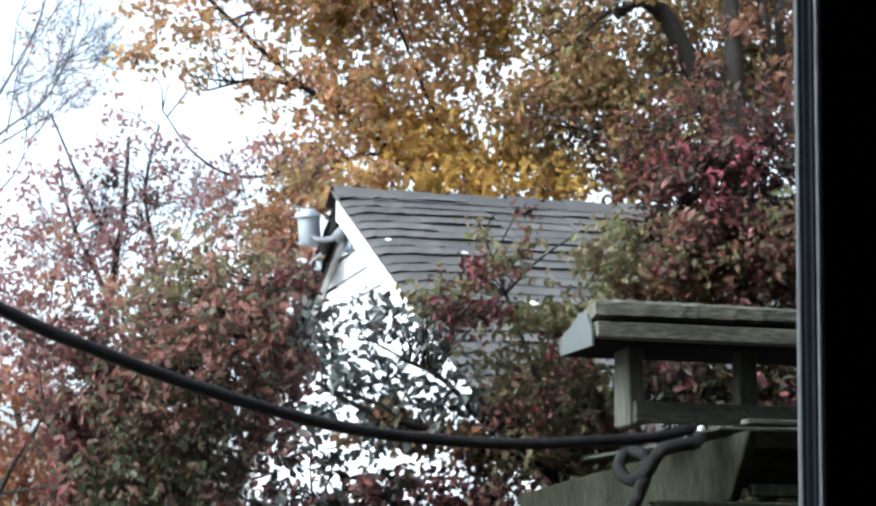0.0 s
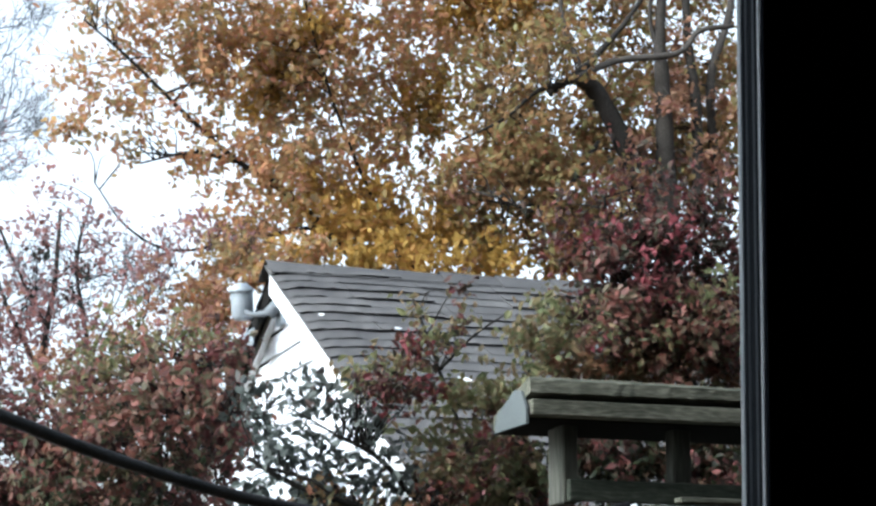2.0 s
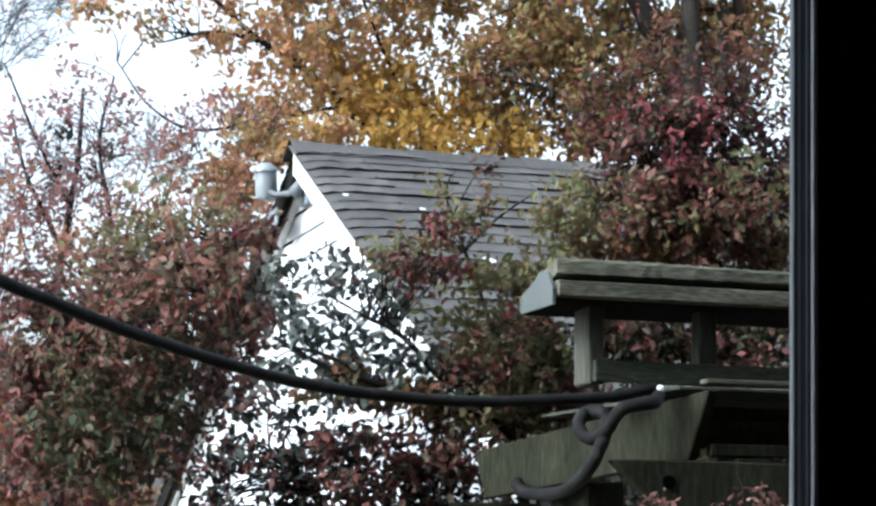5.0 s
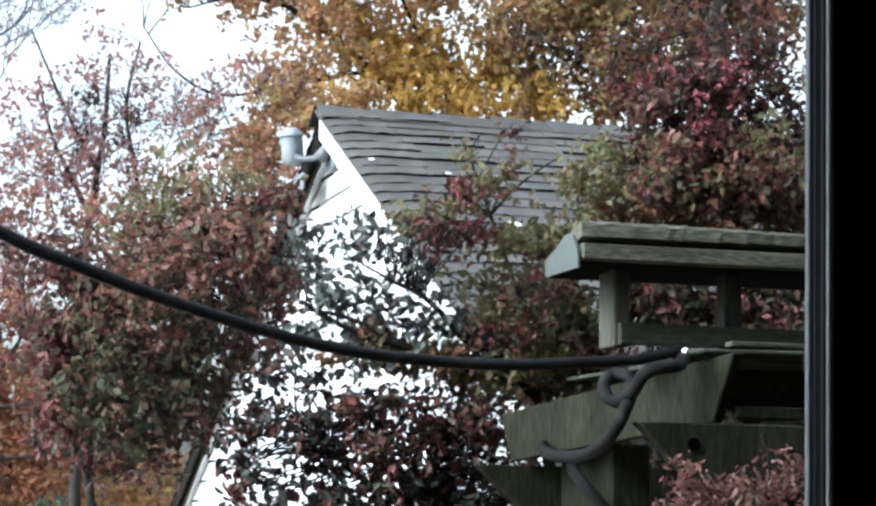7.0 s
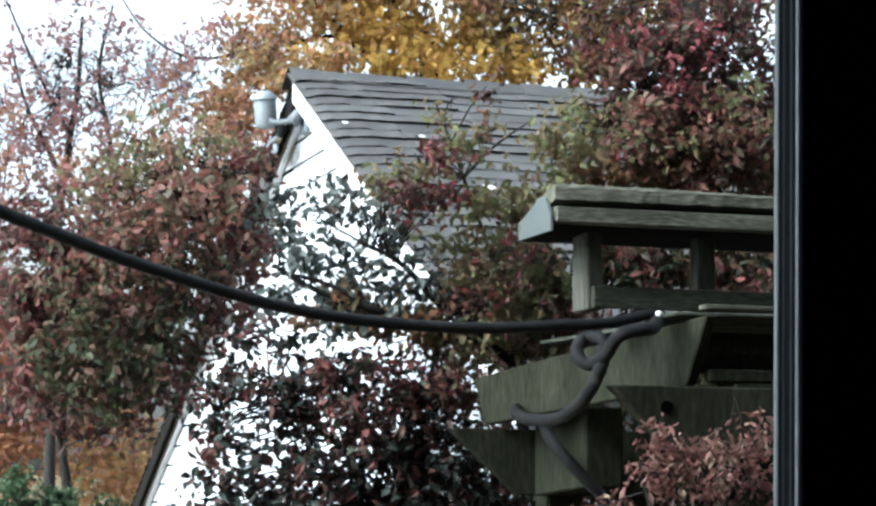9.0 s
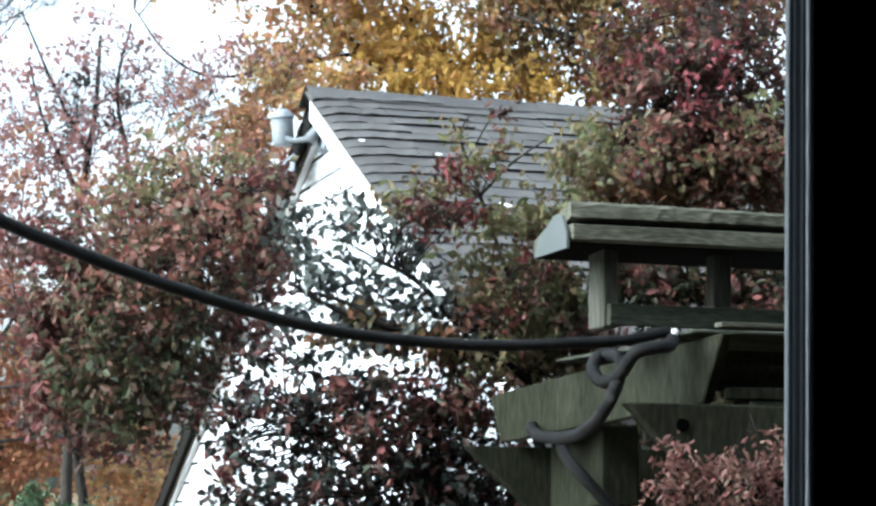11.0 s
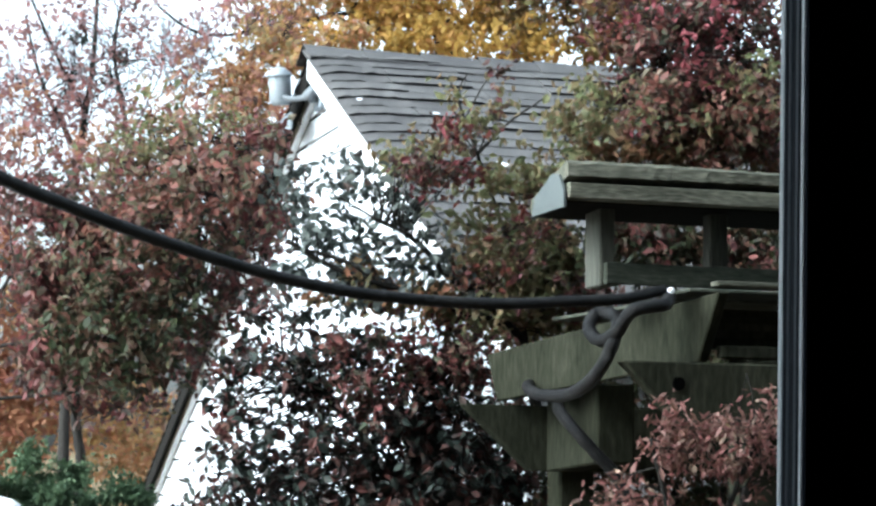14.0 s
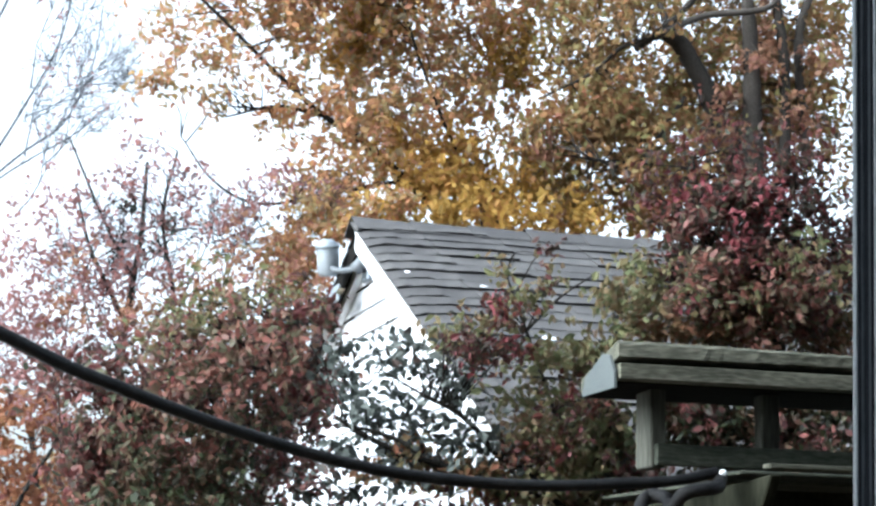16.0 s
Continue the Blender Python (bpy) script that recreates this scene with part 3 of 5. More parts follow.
def gable_floodlight():
    """A twin floodlight on a bracket under the gable's peak."""
    root = thing("floodlight", "galvanised twin floodlight on the garage gable", "floodlight")
    x = RX0 + 0.08
    part("wall_plate", block(x - 0.01, x + 0.014, 7.83, 7.93, 3.35, 3.43, 0.006), M_GALV, root)
    v, f = tube_data(smooth_line([(x + 0.01, 7.88, 3.39), (x - 0.04, 7.88, 3.4), (x - 0.1, 7.95, 3.4), (x - 0.13, 8.02, 3.43)], 4), 0.012, 0.012, 8)
    link_mesh("arm", v, f, M_LAMP_DARK, root, "", True)

    def lathe(name, profile, m, mat, parent, sides=16, ribs=0.0):
        vv, ff = [], []
        for r, z in profile:
            for k in range(sides):
                a = 2 * math.pi * k / sides
                rr = r * (1 + (ribs if k % 2 else 0))
                vv.append(m @ Vector((rr * math.cos(a), rr * math.sin(a), z)))
        for i in range(len(profile) - 1):
            for k in range(sides):
                q = (k + 1) % sides
                ff.append((i * sides + k, i * sides + q, (i + 1) * sides + q, (i + 1) * sides + k))
        ff += [tuple(range(sides))[::-1], tuple((len(profile) - 1) * sides + k for k in range(sides))]
        return link_mesh(name, vv, ff, mat, parent, "", True)
    head = lathe("lamp_head", [(0.02, 0.078), (0.03, 0.07), (0.042, 0.062), (0.046, 0.05), (0.046, -0.055), (0.038, -0.07), (0.03, -0.075)], pose(x - 0.13, 8.02, 3.46, 8, -6, 0), M_GALV, root, 20, -0.14)
    lathe("collar", [(0.049, 0.055), (0.051, 0.047), (0.049, 0.039)], pose(x - 0.13, 8.02, 3.46, 8, -6, 0), M_GALV, head)
    lathe("lamp_head", [(0.012, 0.04), (0.024, 0.03), (0.028, -0.03), (0.022, -0.036)], pose(x - 0.035, 7.86, 3.415, 20, 35, 0), M_LAMP_DARK, root, 16, -0.1)
    bm = block(x - 0.1, x - 0.088, 7.96, 8.17, 3.28, 3.35, 0.004)
    part("shield", bm, M_GALV, root, "pale sheet-metal lamp shield")


gable_floodlight()


# ---------- the arbor ----------
def cap_board():
    """The cap's sloping top board, its front edge worn and a little wavy."""
    rng = random.Random(12)
    n = 90
    v, f = [], []
    for i in range(n + 1):
        x = 1.434 + (2.9 - 1.434) * i / n
        up, low = rng.uniform(-0.0012, 0.001) + 0.0016 * math.sin(9 * x), rng.uniform(-0.0013, 0.0013) + 0.0016 * math.sin(7 * x + 1)
        v += [(x, 3.83 + low, 2.562 + low), (x, 3.832 + up, 2.586 + up), (x, 3.84, 2.592 + up), (x, 4.05, 2.535), (x, 4.05, 2.505)]
    for i in range(n):
        for k in range(5):
            f.append((5 * i + k, 5 * i + (k + 1) % 5, 5 * i + 5 + (k + 1) % 5, 5 * i + 5 + k))
    f += [(4, 3, 2, 1, 0), tuple(5 * n + k for k in range(5))]
    bm = bmesh.new()
    vs = [bm.verts.new(q) for q in v]
    for q in f:
        bm.faces.new([vs[k] for k in q])
    return bm


def arbor():
    root = thing("arbor", "weathered grey-green timber arbor with a capped top", "arbor")
    P = lambda n, bm, mat=M_TIMBER_X, label="": part(n, bm, mat, root, label)
    # cap: a sloping top board, a fascia, an underside with shade in its black
    P("cap_board", cap_board(), M_TIMBER_CAP)
    P("fascia", block(1.438, 2.9, 3.834, 3.875, 2.515, 2.548, 0.003), M_TIMBER_CAP)
    P("cap_underside", prism([(3.877, 2.556), (3.877, 2.512), (4.07, 2.500), (4.07, 2.512)], "x", 1.447, 2.9), M_EDGE_SHADE, "cap underside, shade put into its black colour")
    P("end_flashing", prism([(3.868, 2.566), (3.84, 2.53), (3.838, 2.498), (4.03, 2.497), (4.012, 2.534), (3.909, 2.573)], "x", 1.428, 1.4335), M_ZINC, "grey zinc flashing on the cap's end")
    for x0, x1 in ((1.538, 1.571), (1.785, 1.825), (2.16, 2.2)):
        P("short_post", block(x0, x1, 3.919, 4.005 if x0 < 1.6 else 3.96, 2.348, 2.51, 0.003), M_TIMBER)
    P("rail", block(1.545, 2.8, 3.9, 3.918, 2.352, 2.396, 0.002))
    # long beam that runs back from the yard side, both ends cut aslant
    ends = ((1.703, 3.70, 2.327), (1.694, 3.78, 2.192), (1.588, 4.72, 2.130), (1.580, 4.78, 2.244))
    bm = bmesh.new()
    near = [bm.verts.new(q) for q in ends]
    far = [bm.verts.new((q[0] + 0.024, q[1], q[2])) for q in ends]
    bm.faces.new(near)
    bm.faces.new(far[::-1])
    for k in range(4):
        bm.faces.new((near[k], far[k], far[(k + 1) % 4], near[(k + 1) % 4]))
    bmesh.ops.recalc_face_normals(bm, faces=bm.faces)
    bmesh.ops.bevel(bm, geom=bm.edges[:], offset=0.003, segments=1, affect="EDGES")
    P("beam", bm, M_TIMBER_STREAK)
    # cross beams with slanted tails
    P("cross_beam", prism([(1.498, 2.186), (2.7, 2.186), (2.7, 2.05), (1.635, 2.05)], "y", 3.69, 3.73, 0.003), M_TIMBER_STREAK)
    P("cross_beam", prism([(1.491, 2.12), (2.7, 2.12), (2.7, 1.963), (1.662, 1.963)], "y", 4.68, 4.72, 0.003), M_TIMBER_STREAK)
    # Flat black disc in place of a cut hole, its shade painted.
    bm = bmesh.new()
    bmesh.ops.create_cone(bm, cap_ends=True, segments=16, radius1=0.013, radius2=0.013, depth=0.006, matrix=pose(1.613, 3.688, 2.144, 90, 0, 0))
    P("bolt", bm, M_HOLE, "flat black disc for the dark bolt hole")
    P("bracket", prism([(4.34, 2.165), (4.675, 2.175), (4.675, 1.962), (4.34, 1.985)], "x", 1.70, 1.79, 0.004), M_TIMBER_STREAK)
    # Slats take the darkest timber; the shade below the boards is in their colour.
    for i in range(7):
        y = 3.76 + i * 0.07
        P("slat", block(1.735, 2.8, y, y + 0.022, 2.2 + 0.02 * i, 2.225 + 0.02 * i, 0.003), M_TIMBER_STREAK, "weathered slat, shade put into its dark tone")
    P("lintel", block(1.701, 2.8, 3.70, 3.735, 2.3385, 2.349, 0.002), M_TIMBER_CAP)
    # Boards added over the slats to keep sky light off them.
    P("deck_board", block(1.668, 2.8, 3.765, 3.915, 2.33, 2.338, 0.002))
    P("deck_board", block(1.74, 2.8, 3.995, 4.75, 2.33, 2.338, 0.002))
    for x, y in ((1.79, 3.76), (1.755, 4.73), (2.6, 3.76), (2.55, 4.73)):
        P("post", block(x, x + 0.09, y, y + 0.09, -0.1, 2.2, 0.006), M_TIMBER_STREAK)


arbor()


def hanging_cable():
    """The thick black cable that sags across the yard, loops round the arbor's beam and hangs down."""
    root = thing("cable", "thick black sheathed cable looped round the arbor beam", "cable")
    line = [(-2.6, 0.885, 3.9), (-1.7, 1.75, 3.32), (-0.137, 2.750, 2.538), (0.049, 3.020, 2.485), (0.196, 3.180, 2.445), (0.289, 3.270, 2.418), (0.385, 3.350, 2.396), (0.486, 3.420, 2.372), (0.593, 3.490, 2.350), (0.702, 3.550, 2.329), (0.813, 3.600, 2.310), (0.927, 3.640, 2.296), (1.042, 3.675, 2.290), (1.159, 3.700, 2.287), (1.277, 3.720, 2.290), (1.398, 3.740, 2.300), (1.523, 3.760, 2.311), (1.625, 3.79, 2.334)]
    limb("span", line, 0.0112, 0.0112, M_CABLE, root, 10, "", 0.04)
    part("wall_anchor", block(-2.66, -2.54, 0.881, 0.92, 3.85, 3.95, 0.006), M_GALV, root)
    coil = [(1.650, 3.820, 2.325), (1.580, 3.680, 2.297), (1.541, 3.660, 2.290), (1.500, 3.660, 2.277), (1.488, 3.700, 2.241), (1.473, 3.750, 2.227), (1.469, 3.800, 2.252), (1.500, 3.840, 2.284), (1.522, 3.800, 2.280), (1.498, 3.720, 2.252), (1.473, 3.720, 2.187), (1.470, 3.800, 2.146), (1.479, 3.950, 2.125), (1.509, 4.200, 2.131), (1.571, 4.450, 2.156), (1.645, 4.600, 2.169), (1.701, 4.600, 2.157), (1.609, 4.350, 2.108), (1.602, 4.240, 2.063), (1.647, 4.220, 2.009), (1.700, 4.220, 1.955), (1.740, 4.220, 1.871)]
    limb("loop", coil, 0.0135, 0.0135, M_CABLE, root, 10, "", 0.05)
    bm = bmesh.new()
    bmesh.ops.create_uvsphere(bm, u_segments=10, v_segments=6, radius=0.008, matrix=pose(1.633, 3.772, 2.331))
    part("tie", bm, M_TRIM, root, "small white cable tie end")


hanging_cable()


# ---------- trees behind the garage ----------
plant("oak_tree", "tall oak with orange and golden autumn leaves", "tree",
      [([(4.6, 14.6, -0.1), (4.5, 14.5, 2.5), (4.4, 14.4, 4.3), (4.4, 14.4, 5.2)], 0.2, 0.07),
       ([(4.085, 14.000, 4.719), (3.618, 13.900, 5.100), (3.324, 13.800, 5.302), (2.956, 13.700, 5.475), (2.593, 13.600, 5.722), (2.137, 13.500, 6.083), (1.823, 13.500, 6.325)], 0.034, 0.007),
       ([(4.253, 14.000, 4.893), (3.770, 13.800, 5.724), (3.513, 13.800, 6.452), (3.336, 13.800, 7.197)], 0.014, 0.006),
       ([(4.593, 14.000, 5.080), (4.970, 14.200, 5.917), (5.200, 14.200, 6.729), (5.301, 14.200, 7.642)], 0.016, 0.008),
       ([(2.956, 13.700, 5.475), (2.599, 13.600, 5.484), (2.253, 13.600, 5.379)], 0.02, 0.006),
       ([(3.618, 13.900, 5.100), (3.162, 13.600, 4.949), (2.502, 13.400, 4.752), (2.142, 13.300, 4.861), (1.910, 13.300, 5.149)], 0.016, 0.005)],
      [([(2.11, 13.60, 6.26, 0.27), (2.53, 13.80, 6.48, 0.32), (1.88, 13.50, 5.89, 0.21), (2.23, 13.50, 5.69, 0.19), (1.88, 13.50, 5.66, 0.15), (2.69, 13.70, 6.02, 0.28), (2.45, 13.80, 6.72, 0.32), (1.87, 13.60, 6.56, 0.24), (2.27, 14.00, 7.24, 0.41), (2.60, 13.60, 5.46, 0.15), (2.27, 13.60, 6.08, 0.19), (2.12, 13.50, 5.44, 0.11), (1.74, 13.50, 5.57, 0.11)], 2310, 0.075, L_ORANGE, 11, 0.5),
       ([(3.04, 13.90, 6.48, 0.40), (3.01, 13.70, 5.64, 0.31), (3.40, 14.00, 6.16, 0.41), (3.56, 14.00, 6.77, 0.41), (3.16, 13.60, 5.23, 0.27), (3.58, 14.00, 5.63, 0.36), (3.96, 14.20, 6.35, 0.38), (4.13, 14.20, 6.89, 0.38), (3.88, 14.20, 5.33, 0.33), (4.34, 14.30, 5.89, 0.34), (4.64, 14.40, 6.69, 0.39), (2.83, 13.50, 4.95, 0.21), (3.05, 14.00, 7.37, 0.46), (3.86, 14.20, 7.53, 0.47), (4.70, 14.30, 7.57, 0.48), (2.70, 13.80, 6.25, 0.24), (3.06, 13.50, 4.88, 0.15)], 8000, 0.085, L_ORANGE, 13, 0.52),
       ([(2.71, 12.60, 4.54, 0.14), (2.57, 12.60, 4.33, 0.13), (2.87, 12.80, 4.66, 0.11), (2.41, 12.50, 4.22, 0.12), (3.14, 13.00, 4.70, 0.08), (3.37, 13.00, 4.73, 0.09), (2.59, 12.50, 4.09, 0.11), (2.84, 12.5, 4.43, 0.09), (2.65, 12.5, 4.2, 0.1), (2.76, 12.5, 4.02, 0.1)], 1150, 0.07, L_ORANGE, 17, 0.5),
       ([(3.72, 13.60, 4.99, 0.18), (4.05, 13.60, 4.97, 0.18), (4.34, 13.60, 5.03, 0.18), (4.71, 13.70, 4.99, 0.16), (3.53, 13.80, 5.30, 0.20), (4.02, 13.80, 5.25, 0.20), (3.26, 14.10, 6.22, 0.25), (4.84, 14.20, 6.96, 0.30), (5.29, 14.20, 6.96, 0.26), (4.52, 14.30, 6.21, 0.25), (3.48, 14.00, 6.51, 0.25), (4.92, 13.70, 4.92, 0.14), (5.35, 13.70, 4.90, 0.12), (3.4, 13.3, 4.72, 0.14), (3.75, 13.3, 4.72, 0.14), (4.1, 13.3, 4.74, 0.14), (4.45, 13.3, 4.75, 0.14), (4.8, 13.3, 4.75, 0.13), (3.05, 13.3, 4.7, 0.12)], 4900, 0.088, L_YELLOW, 21, 0.45)],
      M_BARK, 0.006)
plant("maple_tree", "tree with dark forked trunks and thin brown leaves", "tree",
      [([(6.110, 13.400, 3.920), (6.093, 13.400, 4.892), (5.888, 13.400, 5.457), (5.678, 13.400, 5.900), (5.509, 13.400, 6.159), (5.339, 13.300, 6.201)], 0.12, 0.05),
       ([(6.093, 13.400, 4.892), (6.027, 13.300, 5.777), (6.006, 13.300, 6.323), (5.996, 13.300, 6.621), (6.067, 13.300, 7.320)], 0.085, 0.03),
       ([(5.123, 13.300, 6.057), (5.387, 13.200, 6.281), (5.697, 13.200, 6.647), (5.971, 13.200, 7.059)], 0.032, 0.014),
       ([(5.256, 13.200, 6.145), (5.603, 13.200, 6.322), (6.042, 13.100, 6.396), (6.223, 13.100, 6.582), (6.493, 13.100, 6.650)], 0.03, 0.018),
       ([(6.278, 13.300, 5.296), (6.279, 13.300, 6.092), (6.225, 13.300, 6.514), (6.200, 13.300, 7.247)], 0.045, 0.03),
       ([(6.553, 13.500, 5.358), (6.492, 13.500, 6.293), (6.672, 13.500, 6.922), (6.713, 13.500, 7.460)], 0.04, 0.025),
       ([(5.339, 13.300, 6.180), (5.000, 13.200, 6.040), (4.746, 13.200, 5.815), (4.414, 13.200, 5.626)], 0.022, 0.006),
       ([(5.978, 13.300, 6.448), (5.920, 13.300, 6.785), (6.065, 13.300, 7.232)], 0.02, 0.01),
       ([(5.504, 13.300, 5.736), (5.074, 13.200, 5.192), (4.624, 13.100, 5.219)], 0.02, 0.005),
       ([(5.383, 13.300, 6.226), (5.217, 13.300, 6.716), (5.268, 13.300, 7.233)], 0.025, 0.012)],
      [([(4.90, 13.40, 5.71, 0.32), (5.24, 13.40, 5.41, 0.32), (4.89, 13.60, 6.27, 0.33), (5.50, 13.80, 6.90, 0.34), (5.85, 13.80, 6.32, 0.34), (6.41, 13.80, 6.41, 0.28), (6.09, 13.90, 6.86, 0.22), (6.86, 13.90, 6.70, 0.20), (6.61, 13.90, 7.13, 0.18), (6.07, 13.60, 5.73, 0.33), (6.48, 13.60, 5.89, 0.30), (4.51, 13.50, 5.38, 0.28), (5.15, 13.40, 5.00, 0.20), (5.54, 13.40, 5.18, 0.24)], 6900, 0.080, L_BROWN, 31, 0.52),
       ([(6.06, 14.00, 7.56, 0.40), (6.72, 14.00, 7.54, 0.40), (5.32, 14.00, 7.48, 0.39), (4.76, 13.50, 5.32, 0.24), (4.95, 13.30, 5.61, 0.20), (5.03, 13.30, 5.21, 0.18), (4.73, 13.40, 4.97, 0.16), (5.42, 14.20, 5.61, 0.19), (5.22, 14.20, 5.99, 0.20), (5.83, 14.20, 5.32, 0.24), (5.81, 14.20, 5.96, 0.20), (5.01, 13.00, 6.31, 0.20)], 6400, 0.080, L_BROWN, 33, 0.52),
       ([(6.18, 13.30, 6.55, 0.12), (6.08, 13.20, 6.05, 0.14), (6.55, 13.30, 6.12, 0.13), (6.22, 13.40, 6.24, 0.13), (5.71, 13.30, 5.46, 0.16), (6.38, 13.30, 5.68, 0.16), (4.48, 13.40, 5.28, 0.12), (5.85, 13.30, 5.76, 0.12)], 700, 0.075, L_RUST, 35),
       ([(6.05, 13.90, 6.40, 0.20), (6.32, 13.90, 6.21, 0.20), (6.61, 13.90, 6.45, 0.20), (6.22, 13.90, 5.94, 0.20), (6.50, 13.90, 5.87, 0.20), (6.78, 13.90, 6.07, 0.20), (6.04, 13.90, 5.71, 0.20), (6.35, 13.90, 5.60, 0.20), (6.68, 13.90, 5.62, 0.20), (5.77, 13.90, 5.99, 0.20), (6.90, 13.90, 6.10, 0.18), (6.96, 13.90, 5.71, 0.18), (6.86, 13.90, 5.36, 0.18), (7.09, 13.90, 6.39, 0.18), (7.28, 13.90, 5.92, 0.18), (7.17, 13.90, 5.42, 0.18)], 2000, 0.08, L_BROWN, 37, 0.6)],
      M_MAPLE_BARK, 0.007)

# ---------- left background ----------
pink = plant("pink_tree", "slender tree with sparse dusty pink leaves", "tree",
      [([(1.531, 13.000, 3.240), (1.565, 13.000, 3.843), (1.636, 13.000, 4.384), (1.656, 13.000, 4.889)], 0.035, 0.012),
       ([(1.565, 13.000, 3.843), (1.324, 13.000, 4.291), (1.206, 13.000, 4.710)], 0.018, 0.006),
       ([(1.922, 12.800, 3.239), (1.830, 12.800, 4.008), (1.745, 12.800, 4.498), (1.820, 12.800, 4.932)], 0.02, 0.008),
       ([(1.610, 13.000, 4.095), (1.387, 13.000, 4.509), (1.162, 13.000, 4.992)], 0.015, 0.006)],
      [([(1.56, 12.50, 4.80, 0.16), (1.41, 12.60, 4.64, 0.16), (1.18, 12.60, 4.45, 0.17), (1.09, 12.60, 4.09, 0.21), (1.67, 12.70, 4.49, 0.18), (1.40, 12.70, 4.20, 0.21), (1.87, 12.70, 4.69, 0.16), (2.44, 12.70, 4.79, 0.16), (2.66, 12.70, 4.70, 0.14), (2.28, 12.60, 4.58, 0.16), (2.08, 12.40, 4.39, 0.16), (1.27, 12.60, 3.90, 0.21), (1.67, 12.60, 4.05, 0.21)], 1350, 0.056, L_PINK, 41, 0.5),
       ([(1.14, 12.60, 3.59, 0.16), (1.28, 12.60, 3.43, 0.14), (1.18, 12.60, 3.29, 0.14), (1.01, 12.60, 3.45, 0.19), (1.44, 12.60, 3.54, 0.14), (1.30, 12.60, 3.71, 0.12), (0.90, 12.60, 3.72, 0.21), (1.57, 12.60, 3.75, 0.12), (1.83, 12.60, 4.05, 0.14)], 700, 0.056, L_PINK, 43, 0.55),
       ([(0.85, 12.60, 3.79, 0.16), (1.01, 12.60, 4.07, 0.14), (0.83, 12.60, 4.16, 0.14), (0.89, 12.60, 3.52, 0.17), (1.08, 12.60, 3.76, 0.16), (0.65, 12.60, 3.85, 0.19), (0.63, 12.60, 3.50, 0.21), (1.03, 12.60, 3.45, 0.14), (0.82, 12.60, 4.44, 0.12), (0.95, 12.60, 4.69, 0.10)], 560, 0.056, L_PINK, 47, 0.55),
       ([(2.05, 12.20, 4.15, 0.19), (2.29, 12.20, 4.02, 0.20), (1.96, 12.20, 3.87, 0.19), (2.46, 12.40, 4.31, 0.14), (2.16, 12.30, 4.34, 0.14), (2.52, 12.30, 4.12, 0.14), (1.52, 12.40, 3.81, 0.17), (1.17, 12.40, 4.13, 0.10), (1.08, 12.40, 3.79, 0.14)], 700, 0.056, L_RUST, 45, 0.5),
       ([(1.68, 12.00, 4.30, 0.04), (1.42, 12.10, 4.43, 0.05), (1.63, 12.00, 4.16, 0.04)], 40, 0.06, L_DARK, 49)],
      M_BARK, 0.004)
for i, (p0, p1) in enumerate(([(1.518, 13.000, 3.663), (1.397, 13.000, 4.189)], [(1.582, 13.000, 3.844), (1.705, 13.000, 4.424)], [(1.835, 12.800, 3.832), (1.960, 12.800, 4.371)], [(1.339, 13.000, 3.830), (1.149, 13.000, 4.350)], [(2.152, 12.800, 3.815), (2.207, 12.800, 4.389)], [(2.433, 12.800, 3.938), (2.492, 12.800, 4.481)], [(1.173, 13.000, 3.645), (1.259, 13.000, 4.180)])):
    branching("twig", p0, Vector(p1) - Vector(p0), 0.4, 0.007, 4, M_BARK, pink, 320 + i)
bare = plant("bare_tree", "pale bare tree with thin upright twigs", "tree",
      [([(0.243, 18.000, 4.245), (0.514, 18.000, 5.908), (0.879, 18.000, 7.044), (1.268, 18.000, 8.015), (1.530, 18.000, 8.787)], 0.02, 0.008),
       ([(0.1, 18.0, 4.4), (0.62, 18.0, 5.35), (1.175, 18.000, 5.953), (1.545, 18.000, 6.282), (1.767, 18.000, 6.811), (1.841, 18.000, 7.388)], 0.016, 0.005),
       ([(0.4, 18.0, 5.0), (0.85, 18.0, 5.75), (1.200, 18.000, 6.409), (1.464, 18.000, 6.992), (1.583, 18.000, 7.626), (1.613, 18.000, 8.050)], 0.014, 0.005),
       ([(0.62, 18.0, 5.35), (1.0, 18.0, 5.72), (1.318, 18.000, 5.963), (1.647, 18.000, 6.188), (1.929, 18.000, 6.464)], 0.012, 0.004)],
      [([(1.48, 18.00, 7.72, 0.31), (1.61, 18.00, 7.11, 0.31), (1.58, 18.00, 6.59, 0.30), (1.83, 18.00, 6.46, 0.25), (1.37, 18.00, 8.03, 0.31), (1.45, 18.00, 6.17, 0.25)], 260, 0.05, L_PINK, 51)],
      M_PALE_BARK, 0.006)
